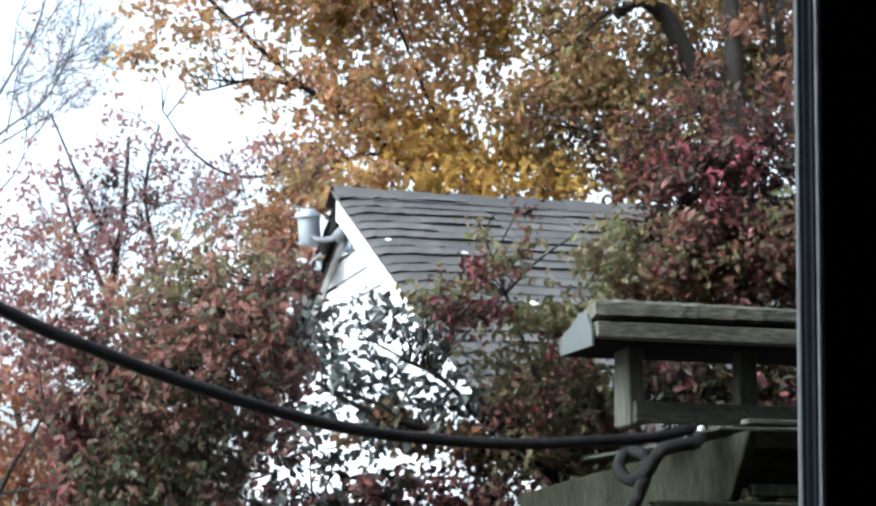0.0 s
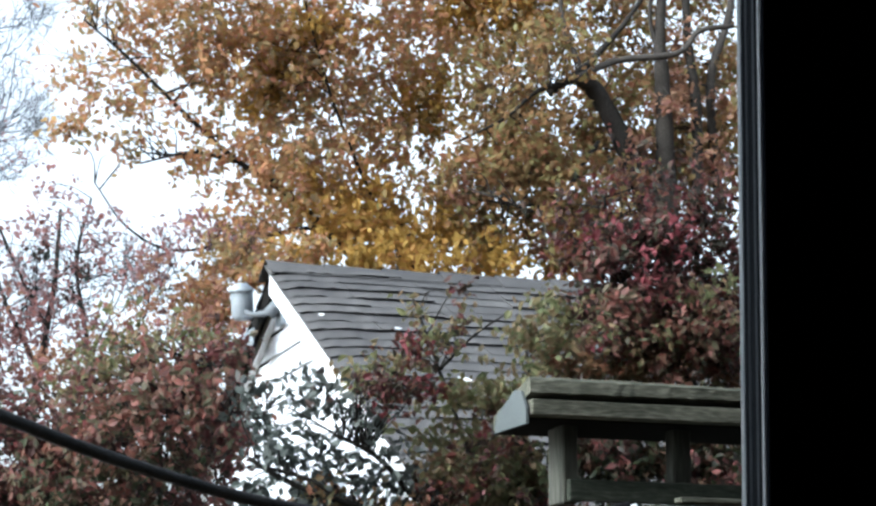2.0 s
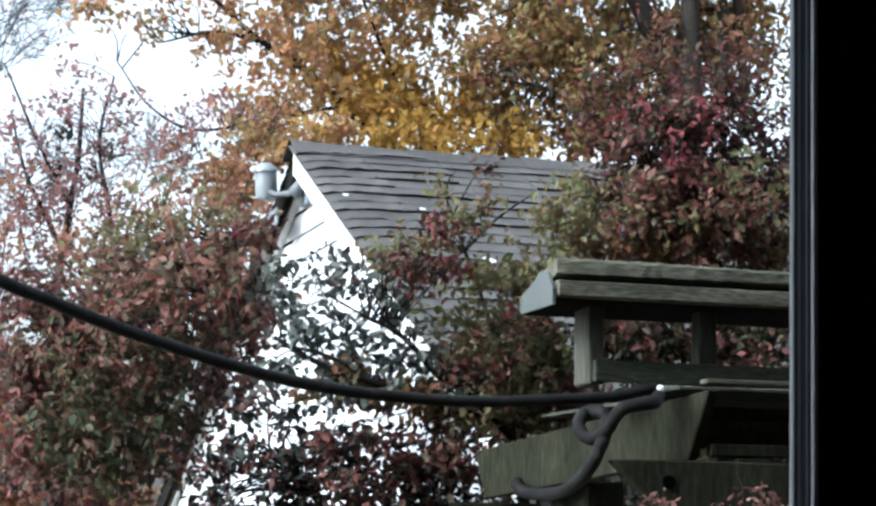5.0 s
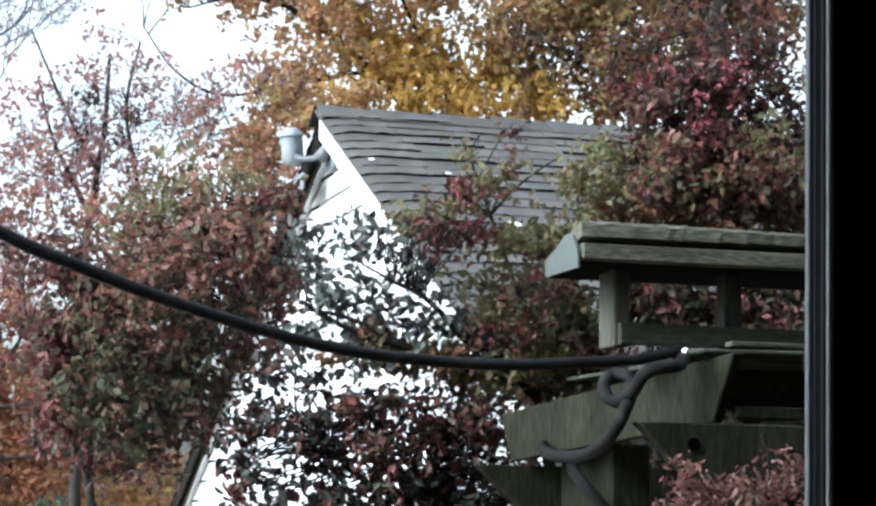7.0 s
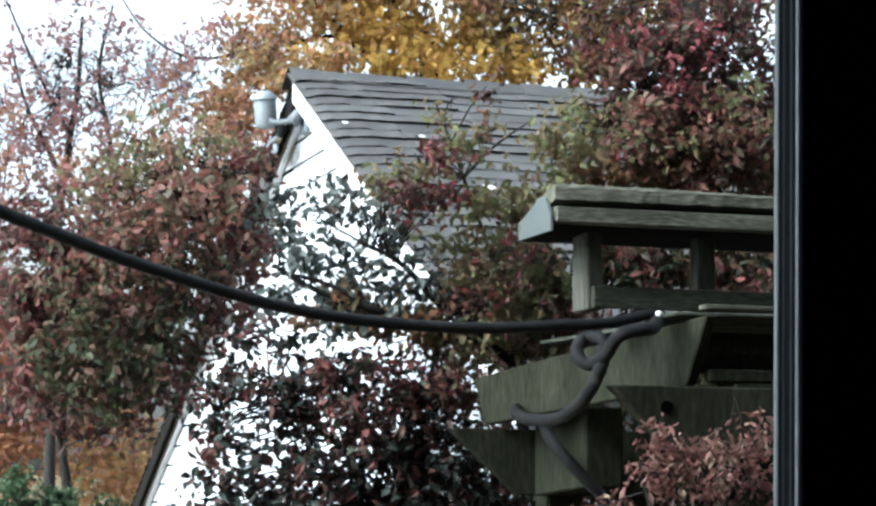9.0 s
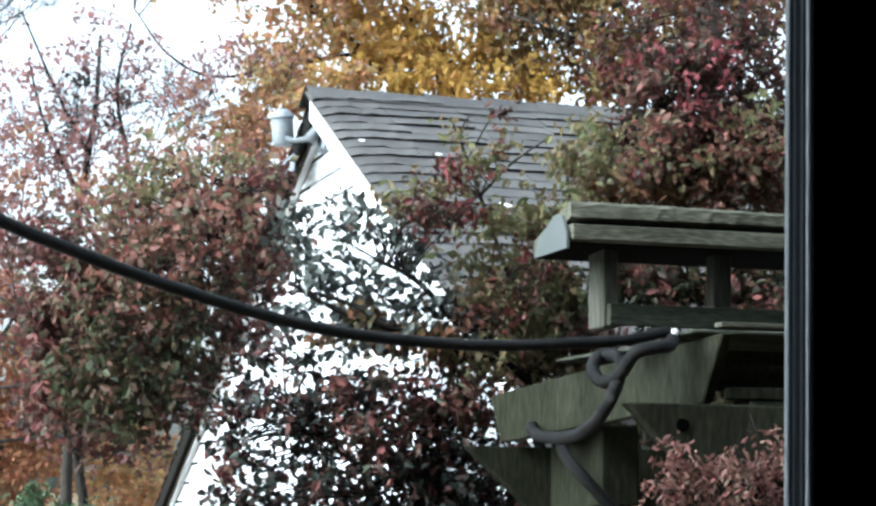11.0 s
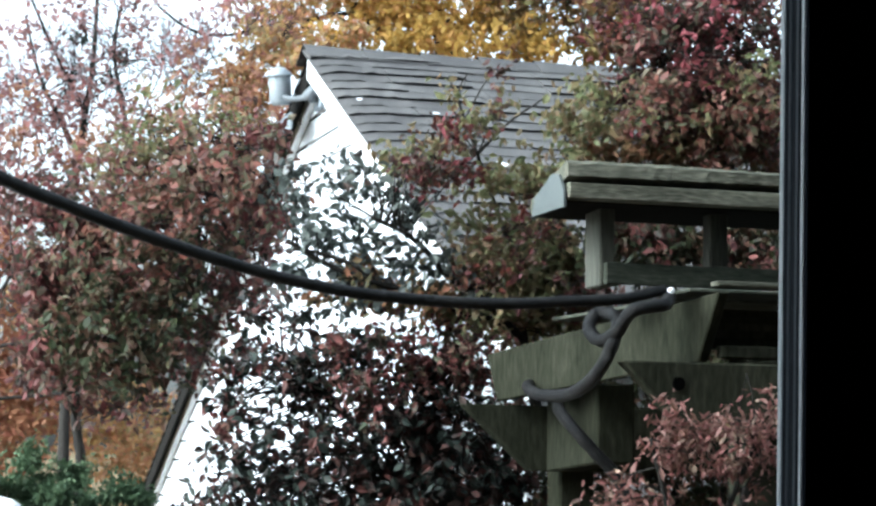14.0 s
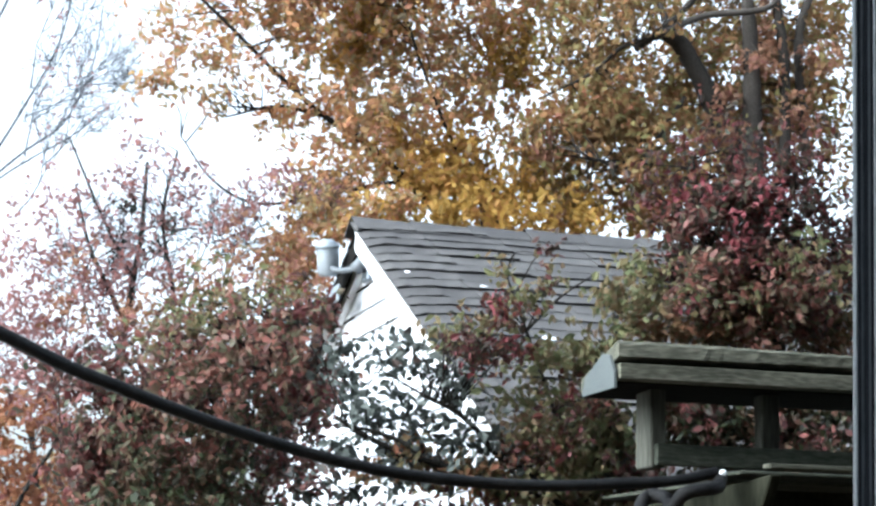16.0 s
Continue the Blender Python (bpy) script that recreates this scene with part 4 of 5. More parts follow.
for i, (p0, p1) in enumerate(([(1.223, 18.000, 5.957), (1.425, 18.000, 6.783)], [(1.241, 18.000, 6.564), (1.489, 18.000, 7.512)], [(1.386, 18.200, 5.909), (1.735, 18.000, 6.398)], [(1.252, 18.000, 7.335), (1.460, 18.000, 8.140)], [(1.200, 18.000, 5.457), (1.561, 18.000, 5.930)], [(1.453, 18.000, 6.174), (1.767, 18.000, 6.811)], [(1.196, 18.000, 7.485), (1.568, 18.000, 7.940)], [(1.205, 18.000, 6.308), (1.490, 18.000, 6.431)], [(1.471, 18.000, 6.838), (1.639, 18.000, 7.474)], [(1.278, 18.000, 7.806), (1.699, 18.000, 8.377)])):
    branching("twig", p0, Vector(p1) - Vector(p0), 0.6, 0.008, 4, M_PALE_BARK, bare, 300 + i)
for i, (spec, seed) in enumerate((
        ([(1.47, 15.00, 2.85, 0.25), (1.60, 15.00, 2.46, 0.25), (1.92, 15.00, 2.22, 0.25), (1.51, 15.20, 2.22, 0.25), (2.25, 15.00, 2.07, 0.25), (2.52, 15.20, 2.24, 0.21), (2.74, 15.20, 1.91, 0.25), (2.20, 15.30, 2.40, 0.25), (1.13, 15.00, 2.52, 0.29), (1.88, 15.40, 2.72, 0.25), (2.04, 14.60, 1.99, 0.20), (2.31, 14.60, 1.91, 0.20), (2.51, 14.60, 1.99, 0.18), (2.25, 14.40, 1.72, 0.20)], 61),
        ([(3.27, 16.00, 2.61, 0.31), (3.71, 16.00, 2.80, 0.31), (4.26, 16.00, 3.00, 0.31), (4.95, 16.40, 2.85, 0.37)], 67))):
    c = Vector(spec[0][:3])
    plant("maple_tree", "small maple in full orange leaf", "tree",
          [([(c.x - 0.4, c.y, -0.1), (c.x - 0.35, c.y, 1.0), (c.x - 0.2, c.y, 2.2)], 0.06, 0.03)],
          [(spec, 3300 if i == 0 else 1200, 0.075, L_ORANGE, seed)], M_BARK, 0.006)
terra = plant("maple_tree", "small maple in dusty terracotta leaf", "tree",
      [([(1.238, 14.500, 1.141), (1.235, 14.500, 2.275), (1.169, 14.500, 3.043), (1.079, 14.500, 3.429)], 0.04, 0.02)],
      [([(0.97, 14.00, 3.30, 0.19), (1.19, 14.00, 3.39, 0.17), (1.42, 14.00, 3.24, 0.19), (1.02, 14.00, 3.00, 0.23), (1.31, 14.00, 3.01, 0.23), (1.56, 14.20, 2.96, 0.23), (0.99, 14.00, 2.67, 0.23), (1.29, 14.00, 2.64, 0.25), (1.57, 14.20, 2.62, 0.23), (1.08, 14.00, 2.34, 0.25), (1.41, 14.00, 2.34, 0.25), (0.68, 14.00, 3.18, 0.27), (0.66, 14.00, 2.77, 0.30), (0.72, 14.00, 2.33, 0.30), (0.34, 14.00, 2.91, 0.34), (0.39, 14.00, 2.47, 0.34), (0.98, 14.00, 2.04, 0.27), (1.35, 14.00, 2.05, 0.23), (1.70, 14.20, 2.35, 0.19)], 4600, 0.08, L_TERRA, 75)], M_BARK, 0.006)
for line in ([(1.583, 13.200, 2.364), (1.479, 13.200, 2.333), (1.202, 13.200, 2.306), (0.929, 13.200, 2.272)], [(1.439, 13.200, 2.715), (1.317, 13.200, 2.666), (0.870, 13.200, 2.586), (0.666, 13.200, 2.565)], [(0.938, 13.200, 2.598), (1.034, 13.200, 2.811), (1.181, 13.200, 3.062), (1.228, 13.200, 3.241)]):
    limb("limb", line, 0.017, 0.009, M_BARK, terra)
plant("evergreen_shrub", "dense dark green shrub at the foot of the dogwood", "shrub",
      [([(0.62, 5.9, -0.1), (0.62, 5.9, 0.8), (0.62, 5.9, 1.7)], 0.03, 0.015)],
      [([(0.62, 5.90, 1.94, 0.06), (0.91, 5.90, 1.86, 0.05), (0.58, 5.90, 1.86, 0.08), (0.70, 5.90, 1.87, 0.08), (0.81, 5.90, 1.87, 0.07), (0.89, 5.90, 1.82, 0.06), (0.64, 5.90, 1.78, 0.10), (0.80, 5.90, 1.75, 0.10), (0.49, 5.90, 1.88, 0.10), (0.73, 5.90, 1.93, 0.04)], 6500, 0.022, L_GREEN, 71)],
      M_BARK, 0.003)

# ---------- shrubs in the yard ----------
plant("dogwood", "red-leaved dogwood shrub, dense and dark", "shrub",
      [([(0.807, 6.400, 1.783), (0.806, 6.400, 1.961), (0.787, 6.400, 2.132), (0.818, 6.300, 2.368), (0.882, 6.200, 2.601)], 0.017, 0.012),
       ([(0.797, 6.400, 2.098), (0.670, 6.300, 2.296), (0.587, 6.200, 2.488)], 0.014, 0.006),
       ([(0.804, 6.300, 2.266), (1.003, 6.100, 2.497), (1.113, 6.000, 2.742), (1.210, 6.000, 2.898)], 0.016, 0.005),
       ([(0.887, 6.200, 2.432), (1.068, 6.000, 2.558), (1.279, 5.900, 2.624)], 0.012, 0.004)],
      [([(0.93, 6.00, 2.78, 0.12), (1.06, 6.00, 2.84, 0.12), (1.18, 6.00, 2.86, 0.10), (0.83, 6.10, 2.74, 0.10), (1.23, 5.90, 2.77, 0.08), (1.02, 6.00, 2.64, 0.13), (0.87, 6.10, 2.59, 0.13), (1.16, 5.90, 2.65, 0.10), (1.28, 6.00, 2.92, 0.07), (0.70, 6.10, 2.55, 0.12), (0.69, 6.20, 2.42, 0.10), (0.79, 6.10, 2.41, 0.13), (0.94, 6.00, 2.49, 0.13), (1.07, 6.00, 2.51, 0.12), (0.76, 6.20, 2.26, 0.13), (0.89, 6.10, 2.29, 0.12), (1.01, 6.10, 2.35, 0.10), (0.86, 6.20, 2.16, 0.08), (1.04, 6.10, 2.27, 0.07), (0.69, 6.20, 2.29, 0.08), (1.29, 5.90, 2.74, 0.06), (0.58, 6.20, 2.55, 0.06), (0.66, 6.20, 2.23, 0.07)], 3500, 0.042, L_BURGUNDY, 81, 0.58),
       ([(0.85, 5.70, 2.65, 0.14), (1.01, 5.70, 2.75, 0.14), (0.75, 5.80, 2.46, 0.11), (0.72, 5.90, 2.28, 0.10), (0.91, 5.80, 2.38, 0.14), (1.12, 5.70, 2.69, 0.08), (1.18, 5.70, 2.84, 0.05)], 1500, 0.040, L_MUTED, 85, 0.7),
       ([(0.61, 5.80, 2.49, 0.06), (0.66, 5.90, 2.26, 0.06), (0.87, 5.70, 2.62, 0.04), (1.17, 5.70, 2.89, 0.05), (0.69, 5.90, 2.22, 0.05), (0.81, 5.70, 2.49, 0.05)], 430, 0.040, L_BURGUNDY, 89, 0.5),
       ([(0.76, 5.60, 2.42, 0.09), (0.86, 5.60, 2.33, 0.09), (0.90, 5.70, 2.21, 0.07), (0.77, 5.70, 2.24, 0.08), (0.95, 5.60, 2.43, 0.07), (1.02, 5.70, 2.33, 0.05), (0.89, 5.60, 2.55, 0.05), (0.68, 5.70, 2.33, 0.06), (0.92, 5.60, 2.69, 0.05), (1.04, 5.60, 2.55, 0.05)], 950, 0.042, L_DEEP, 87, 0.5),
       ([(1.17, 5.70, 2.57, 0.06), (1.13, 5.70, 2.47, 0.06), (1.09, 5.70, 2.38, 0.05), (1.19, 5.70, 2.44, 0.04), (1.22, 5.70, 2.65, 0.04), (1.07, 5.80, 2.29, 0.04)], 330, 0.04, L_BURGUNDY, 91, 0.7),
       ([(0.91, 5.90, 2.90, 0.08), (1.04, 5.90, 2.94, 0.07), (0.81, 6.00, 2.84, 0.07), (1.16, 5.90, 2.95, 0.07), (0.97, 6.00, 2.98, 0.07)], 420, 0.036, L_OLIVE, 93, 0.7),
       ([(0.53, 5.90, 2.66, 0.070), (0.63, 5.90, 2.69, 0.070), (0.71, 5.90, 2.63, 0.070), (0.65, 5.90, 2.53, 0.070), (0.74, 5.90, 2.52, 0.070), (0.64, 5.90, 2.42, 0.070), (0.73, 5.90, 2.41, 0.070), (0.67, 5.90, 2.31, 0.070), (0.72, 5.90, 2.25, 0.070), (0.80, 5.90, 2.60, 0.070)], 1350, 0.042, L_BURGUNDY, 98, 0.6)],
      M_BARK, 0.004)
plant("plum_shrub", "dark plum-leaved shrub in front of white siding", "shrub",
      [([(1.3, 5.0, -0.1), (1.3, 5.0, 0.8), (1.28, 5.0, 1.6), (1.35, 4.95, 2.0)], 0.03, 0.012),
       ([(1.429, 5.000, 1.835), (1.338, 5.000, 2.036), (1.221, 5.000, 2.145), (1.105, 5.000, 2.253)], 0.012, 0.004),
       ([(1.457, 5.000, 1.870), (1.454, 5.000, 2.066), (1.510, 5.000, 2.208)], 0.012, 0.004)],
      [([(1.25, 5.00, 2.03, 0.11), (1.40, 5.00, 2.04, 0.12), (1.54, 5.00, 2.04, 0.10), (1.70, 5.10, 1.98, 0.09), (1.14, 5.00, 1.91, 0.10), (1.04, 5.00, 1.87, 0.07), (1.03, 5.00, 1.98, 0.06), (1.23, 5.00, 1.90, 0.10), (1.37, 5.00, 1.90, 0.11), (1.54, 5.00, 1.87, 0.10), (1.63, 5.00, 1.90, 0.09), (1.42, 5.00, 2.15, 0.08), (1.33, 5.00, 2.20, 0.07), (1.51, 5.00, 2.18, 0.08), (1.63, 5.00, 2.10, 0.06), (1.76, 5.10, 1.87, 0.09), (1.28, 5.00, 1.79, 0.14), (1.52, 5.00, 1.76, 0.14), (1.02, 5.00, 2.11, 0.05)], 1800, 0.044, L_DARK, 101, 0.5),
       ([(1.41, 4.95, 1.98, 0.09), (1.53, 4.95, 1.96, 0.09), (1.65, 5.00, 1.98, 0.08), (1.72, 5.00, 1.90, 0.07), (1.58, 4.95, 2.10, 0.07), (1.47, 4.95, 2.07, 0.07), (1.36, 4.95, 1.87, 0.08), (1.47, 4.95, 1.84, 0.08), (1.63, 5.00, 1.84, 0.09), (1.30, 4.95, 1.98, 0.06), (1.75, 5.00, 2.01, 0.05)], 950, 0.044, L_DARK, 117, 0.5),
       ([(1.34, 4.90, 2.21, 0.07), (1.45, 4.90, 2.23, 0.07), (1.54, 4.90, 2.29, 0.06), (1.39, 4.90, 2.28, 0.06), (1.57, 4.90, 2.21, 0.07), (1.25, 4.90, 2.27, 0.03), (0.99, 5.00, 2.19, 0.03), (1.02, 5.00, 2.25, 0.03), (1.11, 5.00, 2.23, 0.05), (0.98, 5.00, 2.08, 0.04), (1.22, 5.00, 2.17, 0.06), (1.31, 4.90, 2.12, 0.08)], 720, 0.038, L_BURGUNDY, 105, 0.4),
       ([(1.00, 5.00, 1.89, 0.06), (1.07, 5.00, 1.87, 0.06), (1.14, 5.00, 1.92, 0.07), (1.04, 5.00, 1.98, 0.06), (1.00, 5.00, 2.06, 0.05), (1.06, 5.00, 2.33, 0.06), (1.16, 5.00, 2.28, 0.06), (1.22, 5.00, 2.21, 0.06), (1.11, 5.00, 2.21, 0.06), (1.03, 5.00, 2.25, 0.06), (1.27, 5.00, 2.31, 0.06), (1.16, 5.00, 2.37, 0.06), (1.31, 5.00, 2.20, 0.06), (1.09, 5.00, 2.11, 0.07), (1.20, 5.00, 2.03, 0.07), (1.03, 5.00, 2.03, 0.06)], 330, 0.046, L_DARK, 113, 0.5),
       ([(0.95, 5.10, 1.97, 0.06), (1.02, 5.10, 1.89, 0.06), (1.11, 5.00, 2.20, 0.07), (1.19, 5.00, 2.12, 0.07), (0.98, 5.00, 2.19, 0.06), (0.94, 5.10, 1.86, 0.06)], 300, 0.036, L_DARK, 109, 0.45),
       ([(1.57, 4.95, 2.29, 0.05), (1.63, 4.95, 2.28, 0.05), (1.54, 4.95, 2.22, 0.05), (1.60, 4.95, 2.22, 0.05), (1.66, 4.95, 2.23, 0.05), (1.55, 4.95, 2.16, 0.05), (1.63, 4.95, 2.15, 0.05), (1.69, 4.95, 2.11, 0.05)], 160, 0.04, L_BURGUNDY, 119, 0.6)],
      M_BARK, 0.0035)
plant("dogwood", "loose dogwood with green and crimson leaves", "shrub",
      [([(1.95, 4.95, -0.1), (1.93, 4.95, 1.0), (1.85, 4.95, 1.8), (1.75, 4.95, 2.2)], 0.03, 0.014),
       ([(1.738, 4.950, 2.291), (1.659, 4.920, 2.351), (1.586, 4.880, 2.399), (1.506, 4.860, 2.436), (1.445, 4.850, 2.498), (1.384, 4.840, 2.540), (1.298, 4.840, 2.575)], 0.011, 0.005),
       ([(1.685, 4.950, 2.332), (1.520, 4.900, 2.366), (1.363, 4.860, 2.406), (1.275, 4.850, 2.426), (1.176, 4.850, 2.463), (1.092, 4.850, 2.510)], 0.010, 0.006),
       ([(1.303, 4.850, 2.430), (1.246, 4.850, 2.462), (1.169, 4.850, 2.483), (1.106, 4.850, 2.490)], 0.006, 0.004),
       ([(1.764, 5.000, 2.258), (1.715, 5.000, 2.515), (1.621, 5.000, 2.771), (1.542, 5.000, 2.969)], 0.009, 0.003),
       ([(1.779, 5.000, 2.272), (1.837, 5.000, 2.535), (1.866, 5.000, 2.785), (1.833, 5.000, 2.930)], 0.01, 0.003),
       ([(1.621, 5.000, 2.771), (1.711, 5.000, 2.863), (1.802, 5.000, 2.928)], 0.005, 0.002)],
      [([(1.51, 4.90, 2.89, 0.03), (1.56, 4.90, 2.82, 0.04), (1.63, 4.90, 2.87, 0.04), (1.44, 4.90, 2.73, 0.06), (1.62, 4.90, 2.63, 0.08), (1.72, 4.90, 2.66, 0.07), (1.80, 4.90, 2.75, 0.06), (1.84, 4.90, 2.86, 0.05), (1.96, 5.00, 2.85, 0.06), (1.59, 4.90, 2.52, 0.07), (1.71, 4.90, 2.51, 0.08), (1.68, 4.90, 2.41, 0.07), (1.84, 5.00, 2.45, 0.07), (1.81, 5.00, 2.58, 0.07), (1.87, 5.00, 2.33, 0.06), (1.38, 4.90, 2.76, 0.03), (1.93, 5.00, 2.95, 0.04), (2.00, 5.00, 2.91, 0.04), (1.62, 4.90, 2.35, 0.06)], 1900, 0.036, L_OLIVE, 121, 0.6),
       ([(1.50, 4.80, 2.78, 0.04), (1.44, 4.80, 2.71, 0.05), (1.40, 4.80, 2.68, 0.03), (1.69, 4.80, 2.57, 0.05), (1.75, 4.80, 2.56, 0.03), (1.53, 4.80, 2.70, 0.03), (1.61, 4.80, 2.84, 0.03), (1.66, 4.80, 2.44, 0.05), (1.60, 4.80, 2.94, 0.02), (1.57, 4.80, 2.45, 0.04), (1.36, 4.80, 2.66, 0.02)], 380, 0.034, L_RED, 125, 0.85),
       ([(1.45, 4.80, 2.75, 0.03), (1.50, 4.80, 2.79, 0.03), (1.48, 4.80, 2.71, 0.03), (1.41, 4.80, 2.67, 0.03), (1.53, 4.80, 2.70, 0.03), (1.68, 4.80, 2.57, 0.03), (1.72, 4.80, 2.56, 0.03), (1.47, 4.80, 2.80, 0.03)], 44, 0.034, L_BRIGHT, 129, 0.9),
       ([(1.25, 4.90, 2.70, 0.05), (1.33, 4.90, 2.66, 0.06), (1.19, 4.90, 2.66, 0.06), (1.27, 4.90, 2.58, 0.07), (1.39, 4.90, 2.59, 0.06), (1.16, 4.90, 2.52, 0.07), (1.33, 4.90, 2.49, 0.07), (1.45, 4.90, 2.50, 0.06), (1.22, 4.90, 2.44, 0.07), (1.10, 4.90, 2.66, 0.05), (1.11, 4.90, 2.45, 0.05), (1.39, 4.90, 2.41, 0.06), (1.51, 4.90, 2.40, 0.06), (1.28, 4.90, 2.36, 0.05)], 560, 0.042, L_GREY, 133, 0.5),
       ([(1.38, 4.90, 2.39, 0.06), (1.30, 4.90, 2.43, 0.05), (1.48, 4.90, 2.37, 0.06), (1.19, 4.90, 2.39, 0.03), (1.58, 4.90, 2.44, 0.04)], 440, 0.034, L_RUSTY, 137, 0.45),
       ([(1.71, 5.00, 2.53, 0.06), (1.77, 5.00, 2.55, 0.06), (1.85, 5.00, 2.54, 0.06), (1.70, 5.00, 2.46, 0.06), (1.77, 5.00, 2.48, 0.06), (1.84, 5.00, 2.46, 0.06), (1.90, 5.00, 2.48, 0.06), (1.69, 5.00, 2.38, 0.06), (1.75, 5.00, 2.40, 0.06), (1.82, 5.00, 2.39, 0.06), (1.89, 5.00, 2.36, 0.06), (1.79, 5.00, 2.33, 0.06)], 900, 0.036, L_OLIVE, 141, 0.6),
       ([(1.71, 5.10, 2.53, 0.06), (1.77, 5.10, 2.55, 0.06), (1.85, 5.10, 2.54, 0.06), (1.70, 5.10, 2.46, 0.06), (1.77, 5.10, 2.48, 0.06), (1.84, 5.10, 2.46, 0.06), (1.90, 5.10, 2.48, 0.06), (1.69, 5.10, 2.38, 0.06), (1.75, 5.10, 2.40, 0.06), (1.82, 5.10, 2.39, 0.06), (1.89, 5.10, 2.36, 0.06), (1.79, 5.10, 2.33, 0.06)], 620, 0.036, L_RUSTY, 145, 0.6)],
      M_BARK, 0.0025, limb_name="branch")
plant("dogwood", "tall dogwood with crimson leaves over the roof", "shrub",
      [([(2.5, 4.95, -0.1), (2.45, 4.95, 1.2), (2.35, 4.95, 2.2), (2.3, 4.95, 2.9)], 0.035, 0.015),
       ([(2.266, 5.000, 2.727), (2.190, 5.000, 2.904), (2.113, 5.000, 3.081), (2.085, 5.000, 3.263)], 0.014, 0.004),
       ([(2.300, 5.000, 2.789), (2.340, 5.000, 3.033), (2.378, 5.000, 3.221)], 0.014, 0.004)],
      [([(2.12, 5.00, 3.14, 0.09), (2.21, 5.00, 3.09, 0.09), (2.31, 5.00, 3.03, 0.09), (2.14, 5.00, 2.99, 0.08), (2.08, 5.00, 3.02, 0.07), (2.28, 5.00, 3.18, 0.09), (2.36, 5.00, 3.16, 0.09), (2.42, 5.00, 3.04, 0.09), (2.21, 5.00, 2.90, 0.08), (2.34, 5.00, 2.91, 0.09), (2.14, 5.00, 2.84, 0.07), (2.43, 5.00, 2.89, 0.09), (2.25, 5.00, 2.82, 0.08), (2.03, 5.00, 2.96, 0.04), (2.41, 5.00, 3.22, 0.05), (2.21, 5.00, 3.21, 0.05), (2.54, 5.00, 3.11, 0.11), (2.54, 5.00, 2.92, 0.11), (2.00, 5.00, 3.08, 0.03)], 4300, 0.031, L_RED, 151, 0.55),
       ([(2.10, 5.00, 3.30, 0.06), (2.27, 5.00, 3.33, 0.06), (2.40, 5.00, 3.32, 0.06), (2.00, 5.00, 3.22, 0.05), (1.95, 5.00, 3.15, 0.04)], 260, 0.036, L_RED, 153, 0.8),
       ([(2.10, 4.90, 2.91, 0.07), (2.19, 4.90, 2.95, 0.07), (2.04, 4.90, 3.06, 0.04), (2.29, 4.90, 2.95, 0.07), (2.14, 4.90, 3.12, 0.06), (2.34, 4.90, 2.84, 0.07)], 1050, 0.036, L_BURGUNDY, 155, 0.4),
       ([(2.15, 4.80, 3.02, 0.04), (2.25, 4.80, 3.05, 0.04), (2.20, 4.80, 3.15, 0.04), (2.00, 4.80, 2.85, 0.02), (2.09, 4.80, 2.85, 0.02), (1.97, 4.80, 3.14, 0.03), (2.08, 4.80, 3.10, 0.02), (2.01, 4.90, 3.13, 0.02)], 56, 0.032, L_BRIGHT, 159, 0.9),
       ([(2.30, 4.85, 2.94, 0.09), (2.36, 4.85, 2.92, 0.09), (2.17, 4.85, 2.87, 0.07), (2.08, 4.85, 2.88, 0.06), (1.98, 5.00, 2.89, 0.05), (1.90, 5.00, 2.86, 0.05), (2.27, 5.00, 2.85, 0.08), (2.42, 5.00, 2.81, 0.08), (2.11, 5.00, 2.83, 0.06)], 480, 0.034, L_OLIVE, 163, 0.5),
       ([(2.29, 4.82, 2.91, 0.07), (2.16, 4.82, 2.86, 0.07), (2.06, 4.82, 2.87, 0.05), (1.99, 4.90, 2.88, 0.05), (2.22, 4.85, 2.81, 0.07), (2.34, 4.85, 2.81, 0.07), (2.05, 4.85, 2.93, 0.06)], 620, 0.036, L_MUTED, 167, 0.45),
       ([(1.96, 4.95, 2.79, 0.045), (2.03, 4.95, 2.80, 0.045), (2.11, 4.95, 2.79, 0.045), (2.19, 4.95, 2.80, 0.045), (2.28, 4.95, 2.80, 0.045), (2.37, 4.95, 2.80, 0.045), (2.47, 4.95, 2.80, 0.045), (2.55, 4.95, 2.81, 0.045)], 900, 0.036, L_RUSTY, 169, 0.6)],
      M_BARK, 0.003, limb_name="branch")
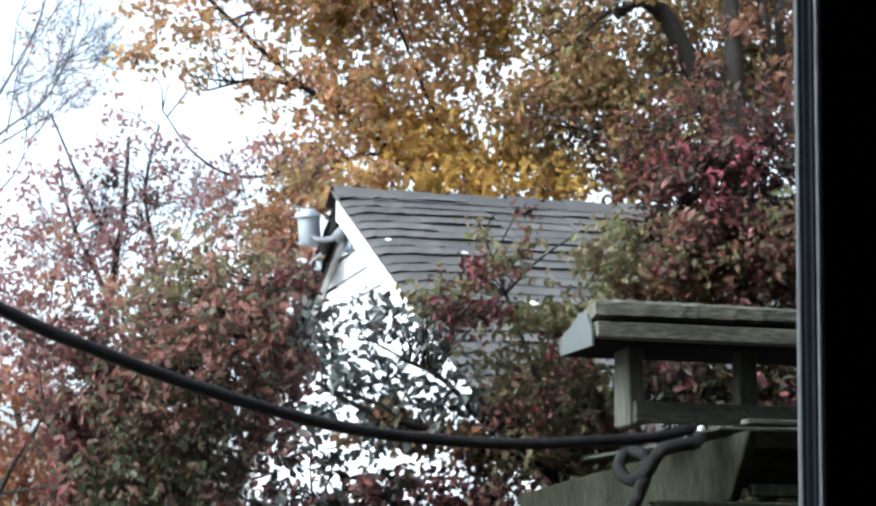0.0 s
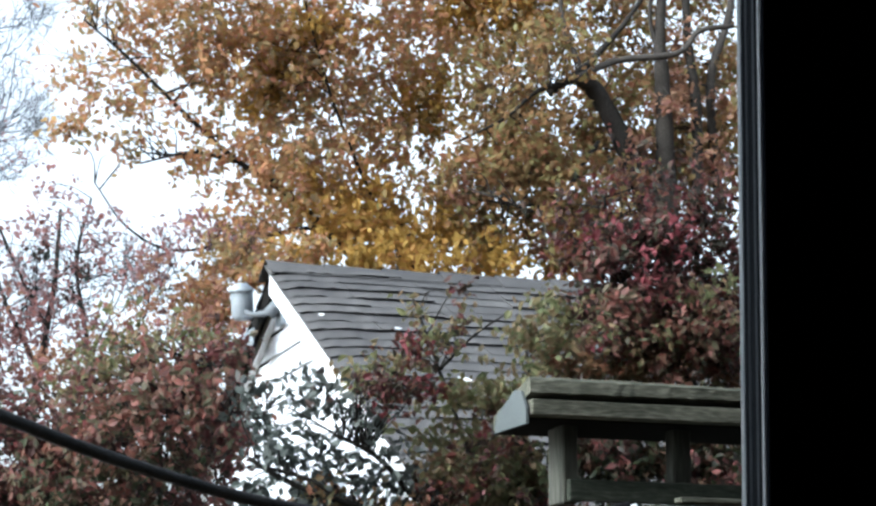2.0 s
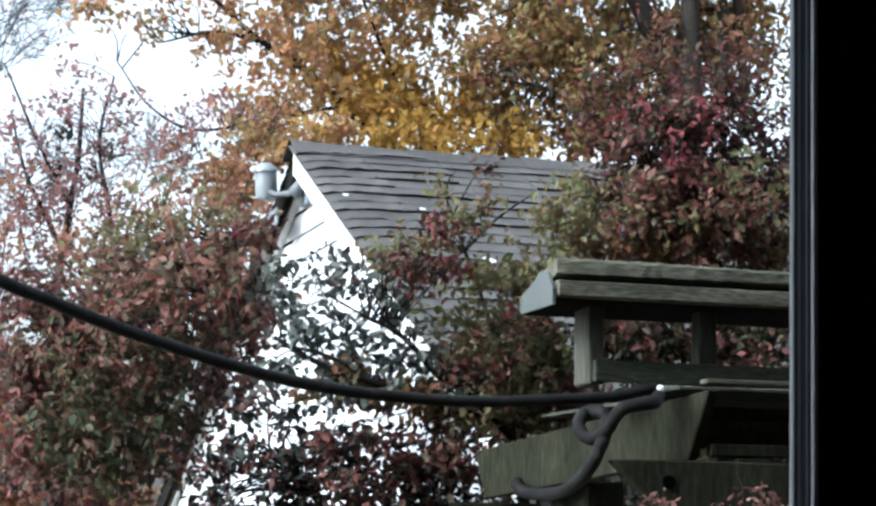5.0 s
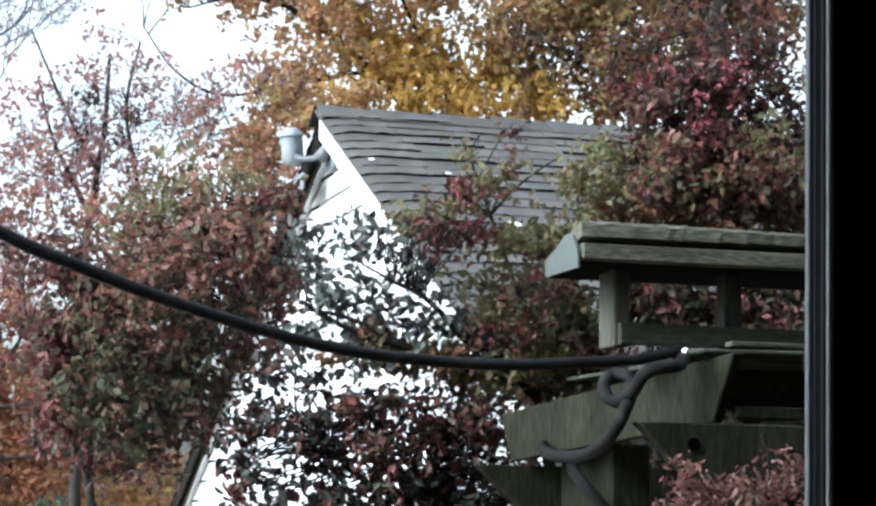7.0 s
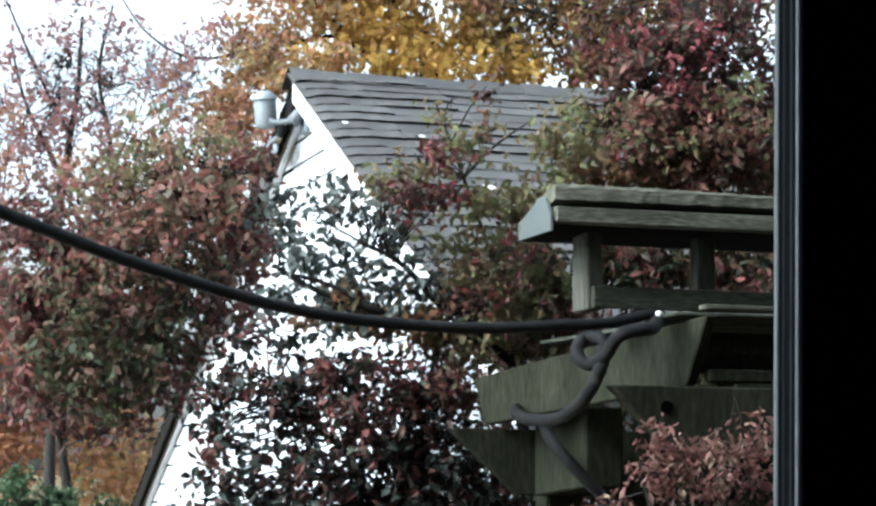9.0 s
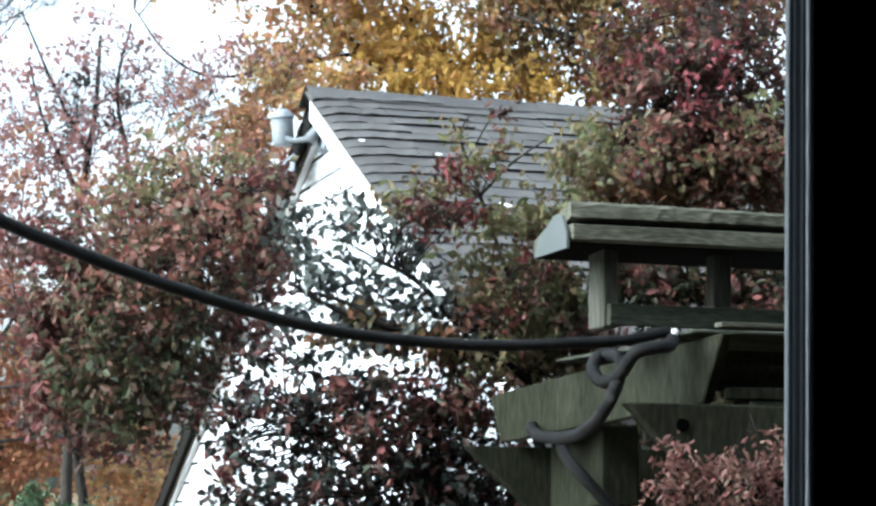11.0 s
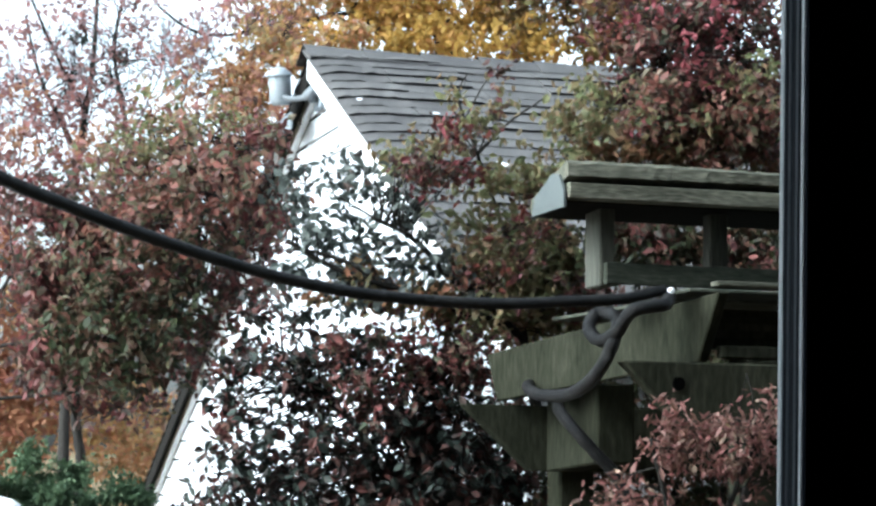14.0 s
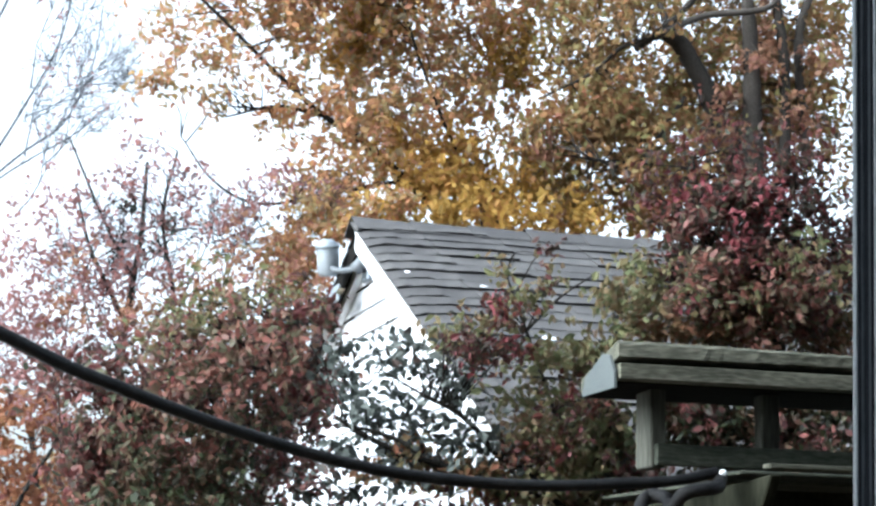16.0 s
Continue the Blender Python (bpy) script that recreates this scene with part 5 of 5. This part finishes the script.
plant("undergrowth", "dark leafy undergrowth behind the arbor", "shrub",
      [([(2.1, 4.95, -0.1), (2.1, 4.95, 0.8), (2.1, 4.95, 1.8)], 0.03, 0.015)],
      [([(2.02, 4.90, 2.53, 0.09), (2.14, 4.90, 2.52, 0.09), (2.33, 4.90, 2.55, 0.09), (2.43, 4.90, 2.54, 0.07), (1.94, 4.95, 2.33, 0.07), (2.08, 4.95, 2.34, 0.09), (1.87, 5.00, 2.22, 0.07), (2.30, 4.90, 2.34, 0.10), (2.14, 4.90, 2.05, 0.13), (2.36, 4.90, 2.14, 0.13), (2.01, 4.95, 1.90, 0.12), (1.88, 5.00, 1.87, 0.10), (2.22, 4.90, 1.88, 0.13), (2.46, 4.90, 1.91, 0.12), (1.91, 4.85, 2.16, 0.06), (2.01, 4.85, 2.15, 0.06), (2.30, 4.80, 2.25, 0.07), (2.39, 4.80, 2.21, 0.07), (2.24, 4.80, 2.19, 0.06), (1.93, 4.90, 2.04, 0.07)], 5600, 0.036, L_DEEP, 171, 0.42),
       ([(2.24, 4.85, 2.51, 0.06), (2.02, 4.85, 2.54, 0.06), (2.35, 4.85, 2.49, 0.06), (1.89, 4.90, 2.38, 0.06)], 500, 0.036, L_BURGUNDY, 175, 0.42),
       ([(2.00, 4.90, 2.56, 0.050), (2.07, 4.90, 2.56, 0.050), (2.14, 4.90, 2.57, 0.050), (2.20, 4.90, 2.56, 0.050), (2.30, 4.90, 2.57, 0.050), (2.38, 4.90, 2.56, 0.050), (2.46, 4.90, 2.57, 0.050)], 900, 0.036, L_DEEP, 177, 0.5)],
      M_BARK, 0.004)
plant("hydrangea", "faded rose-pink shrub below the arbor beams", "shrub",
      [([(1.6, 3.45, -0.1), (1.6, 3.45, 0.8), (1.62, 3.45, 1.6), (1.64, 3.45, 1.95)], 0.02, 0.008),
       ([(1.553, 3.450, 1.796), (1.619, 3.450, 1.937), (1.675, 3.450, 2.059)], 0.008, 0.003),
       ([(1.510, 3.450, 1.796), (1.487, 3.450, 1.916), (1.454, 3.450, 2.035)], 0.008, 0.003)],
      [([(1.53, 3.45, 2.04, 0.05), (1.60, 3.45, 2.04, 0.05), (1.65, 3.45, 2.03, 0.05), (1.49, 3.45, 2.02, 0.03), (1.55, 3.45, 2.01, 0.05), (1.66, 3.45, 1.98, 0.04), (1.60, 3.45, 1.98, 0.04), (1.69, 3.45, 2.11, 0.03), (1.65, 3.45, 2.16, 0.01)], 760, 0.028, L_ROSE, 181, 0.5, 3.6),
       ([(1.42, 3.50, 1.95, 0.03), (1.40, 3.50, 1.91, 0.04), (1.47, 3.50, 1.90, 0.04), (1.66, 3.45, 1.92, 0.04), (1.71, 3.45, 1.97, 0.03), (1.51, 3.45, 1.86, 0.06), (1.64, 3.45, 1.84, 0.06)], 420, 0.03, L_ROSE, 185, 0.4, 3.6)],
      M_BARK, 0.002)


# ---------- parked van in the drive ----------
def parked_van(at):
    root = thing("van", "white parked van standing beside the shrubs", "van")
    side = [(-4.5, 0.32), (-4.6, 0.8), (-4.3, 1.0), (-3.6, 1.12), (-2.75, 1.88), (-2.3, 1.97), (-0.2, 1.972), (-0.014, 1.968), (0.0, 1.945), (0.012, 1.1), (0.0, 0.4), (-0.1, 0.32)]
    part("body", prism(side, "y", 0, 1.75, 0.012), M_CAR, root)
    for y0, y1 in ((-0.012, 0.004), (1.746, 1.762)):
        part("side_window", prism([(-3.3, 1.15), (-2.75, 1.7), (-1.9, 1.72), (-1.9, 1.15)], "y", y0, y1), M_GLASS, root)
        part("side_window", prism([(-1.75, 1.15), (-1.75, 1.72), (-0.3, 1.72), (-0.25, 1.15)], "y", y0, y1), M_GLASS, root)
    part("rear_window", prism([(0.3, 1.2), (1.45, 1.2), (1.4, 1.66), (0.35, 1.66)], "x", -0.03, 0.012), M_GLASS, root)
    for x in (-3.75, -0.85):
        for y in (0.12, 1.63):
            bm = bmesh.new()
            bmesh.ops.create_cone(bm, cap_ends=True, segments=24, radius1=0.33, radius2=0.33, depth=0.22, matrix=pose(x, y, 0.33, 90))
            bmesh.ops.bevel(bm, geom=[e for e in bm.edges if e.calc_face_angle(0) > 1], offset=0.04, segments=2, affect="EDGES")
            part("tyre", bm, M_TYRE, root)
    root.matrix_basis = Matrix.Translation(at)


parked_van((0.402, 4.0, -0.064))


# ---------- fallen leaves on the roof ----------
def fallen_leaf(at, turn, size, label):
    """A curled pale leaf lying on the shingles."""
    n = 6
    v, f = [], []
    for i in range(n + 1):
        u = i / n
        wide = 0.42 * size * math.sin(math.pi * min(0.97, u + 0.03)) ** 0.8
        for k, side in enumerate((-1, 0, 1)):
            v.append(((u - 0.5) * size, side * wide, 0.012 + 0.35 * wide * abs(side) + 0.25 * size * (u - 0.5) ** 2))
        if i:
            a, b = 3 * (i - 1), 3 * i
            f += [(a, b, b + 1, a + 1), (a + 1, b + 1, b + 2, a + 2)]
    ob = link_mesh("fallen_leaf", v, f, M_TRIM, None, "", True)
    ob.matrix_basis = Matrix.Translation(at) @ Matrix.Rotation(math.atan(PITCH), 4, "X") @ Matrix.Rotation(turn, 4, "Z")
    return tagged(ob, label, "leaf", "fallen leaves")


for at, turn, size in (((2.214, 6.558, 2.961), 0.1, 0.06), ((1.869, 7.166, 3.265), 0.9, 0.03), ((2.13, 7.06, 3.212), 0.2, 0.03)):
    fallen_leaf(at, turn, size, "pale curled leaf lying on grey shingles")
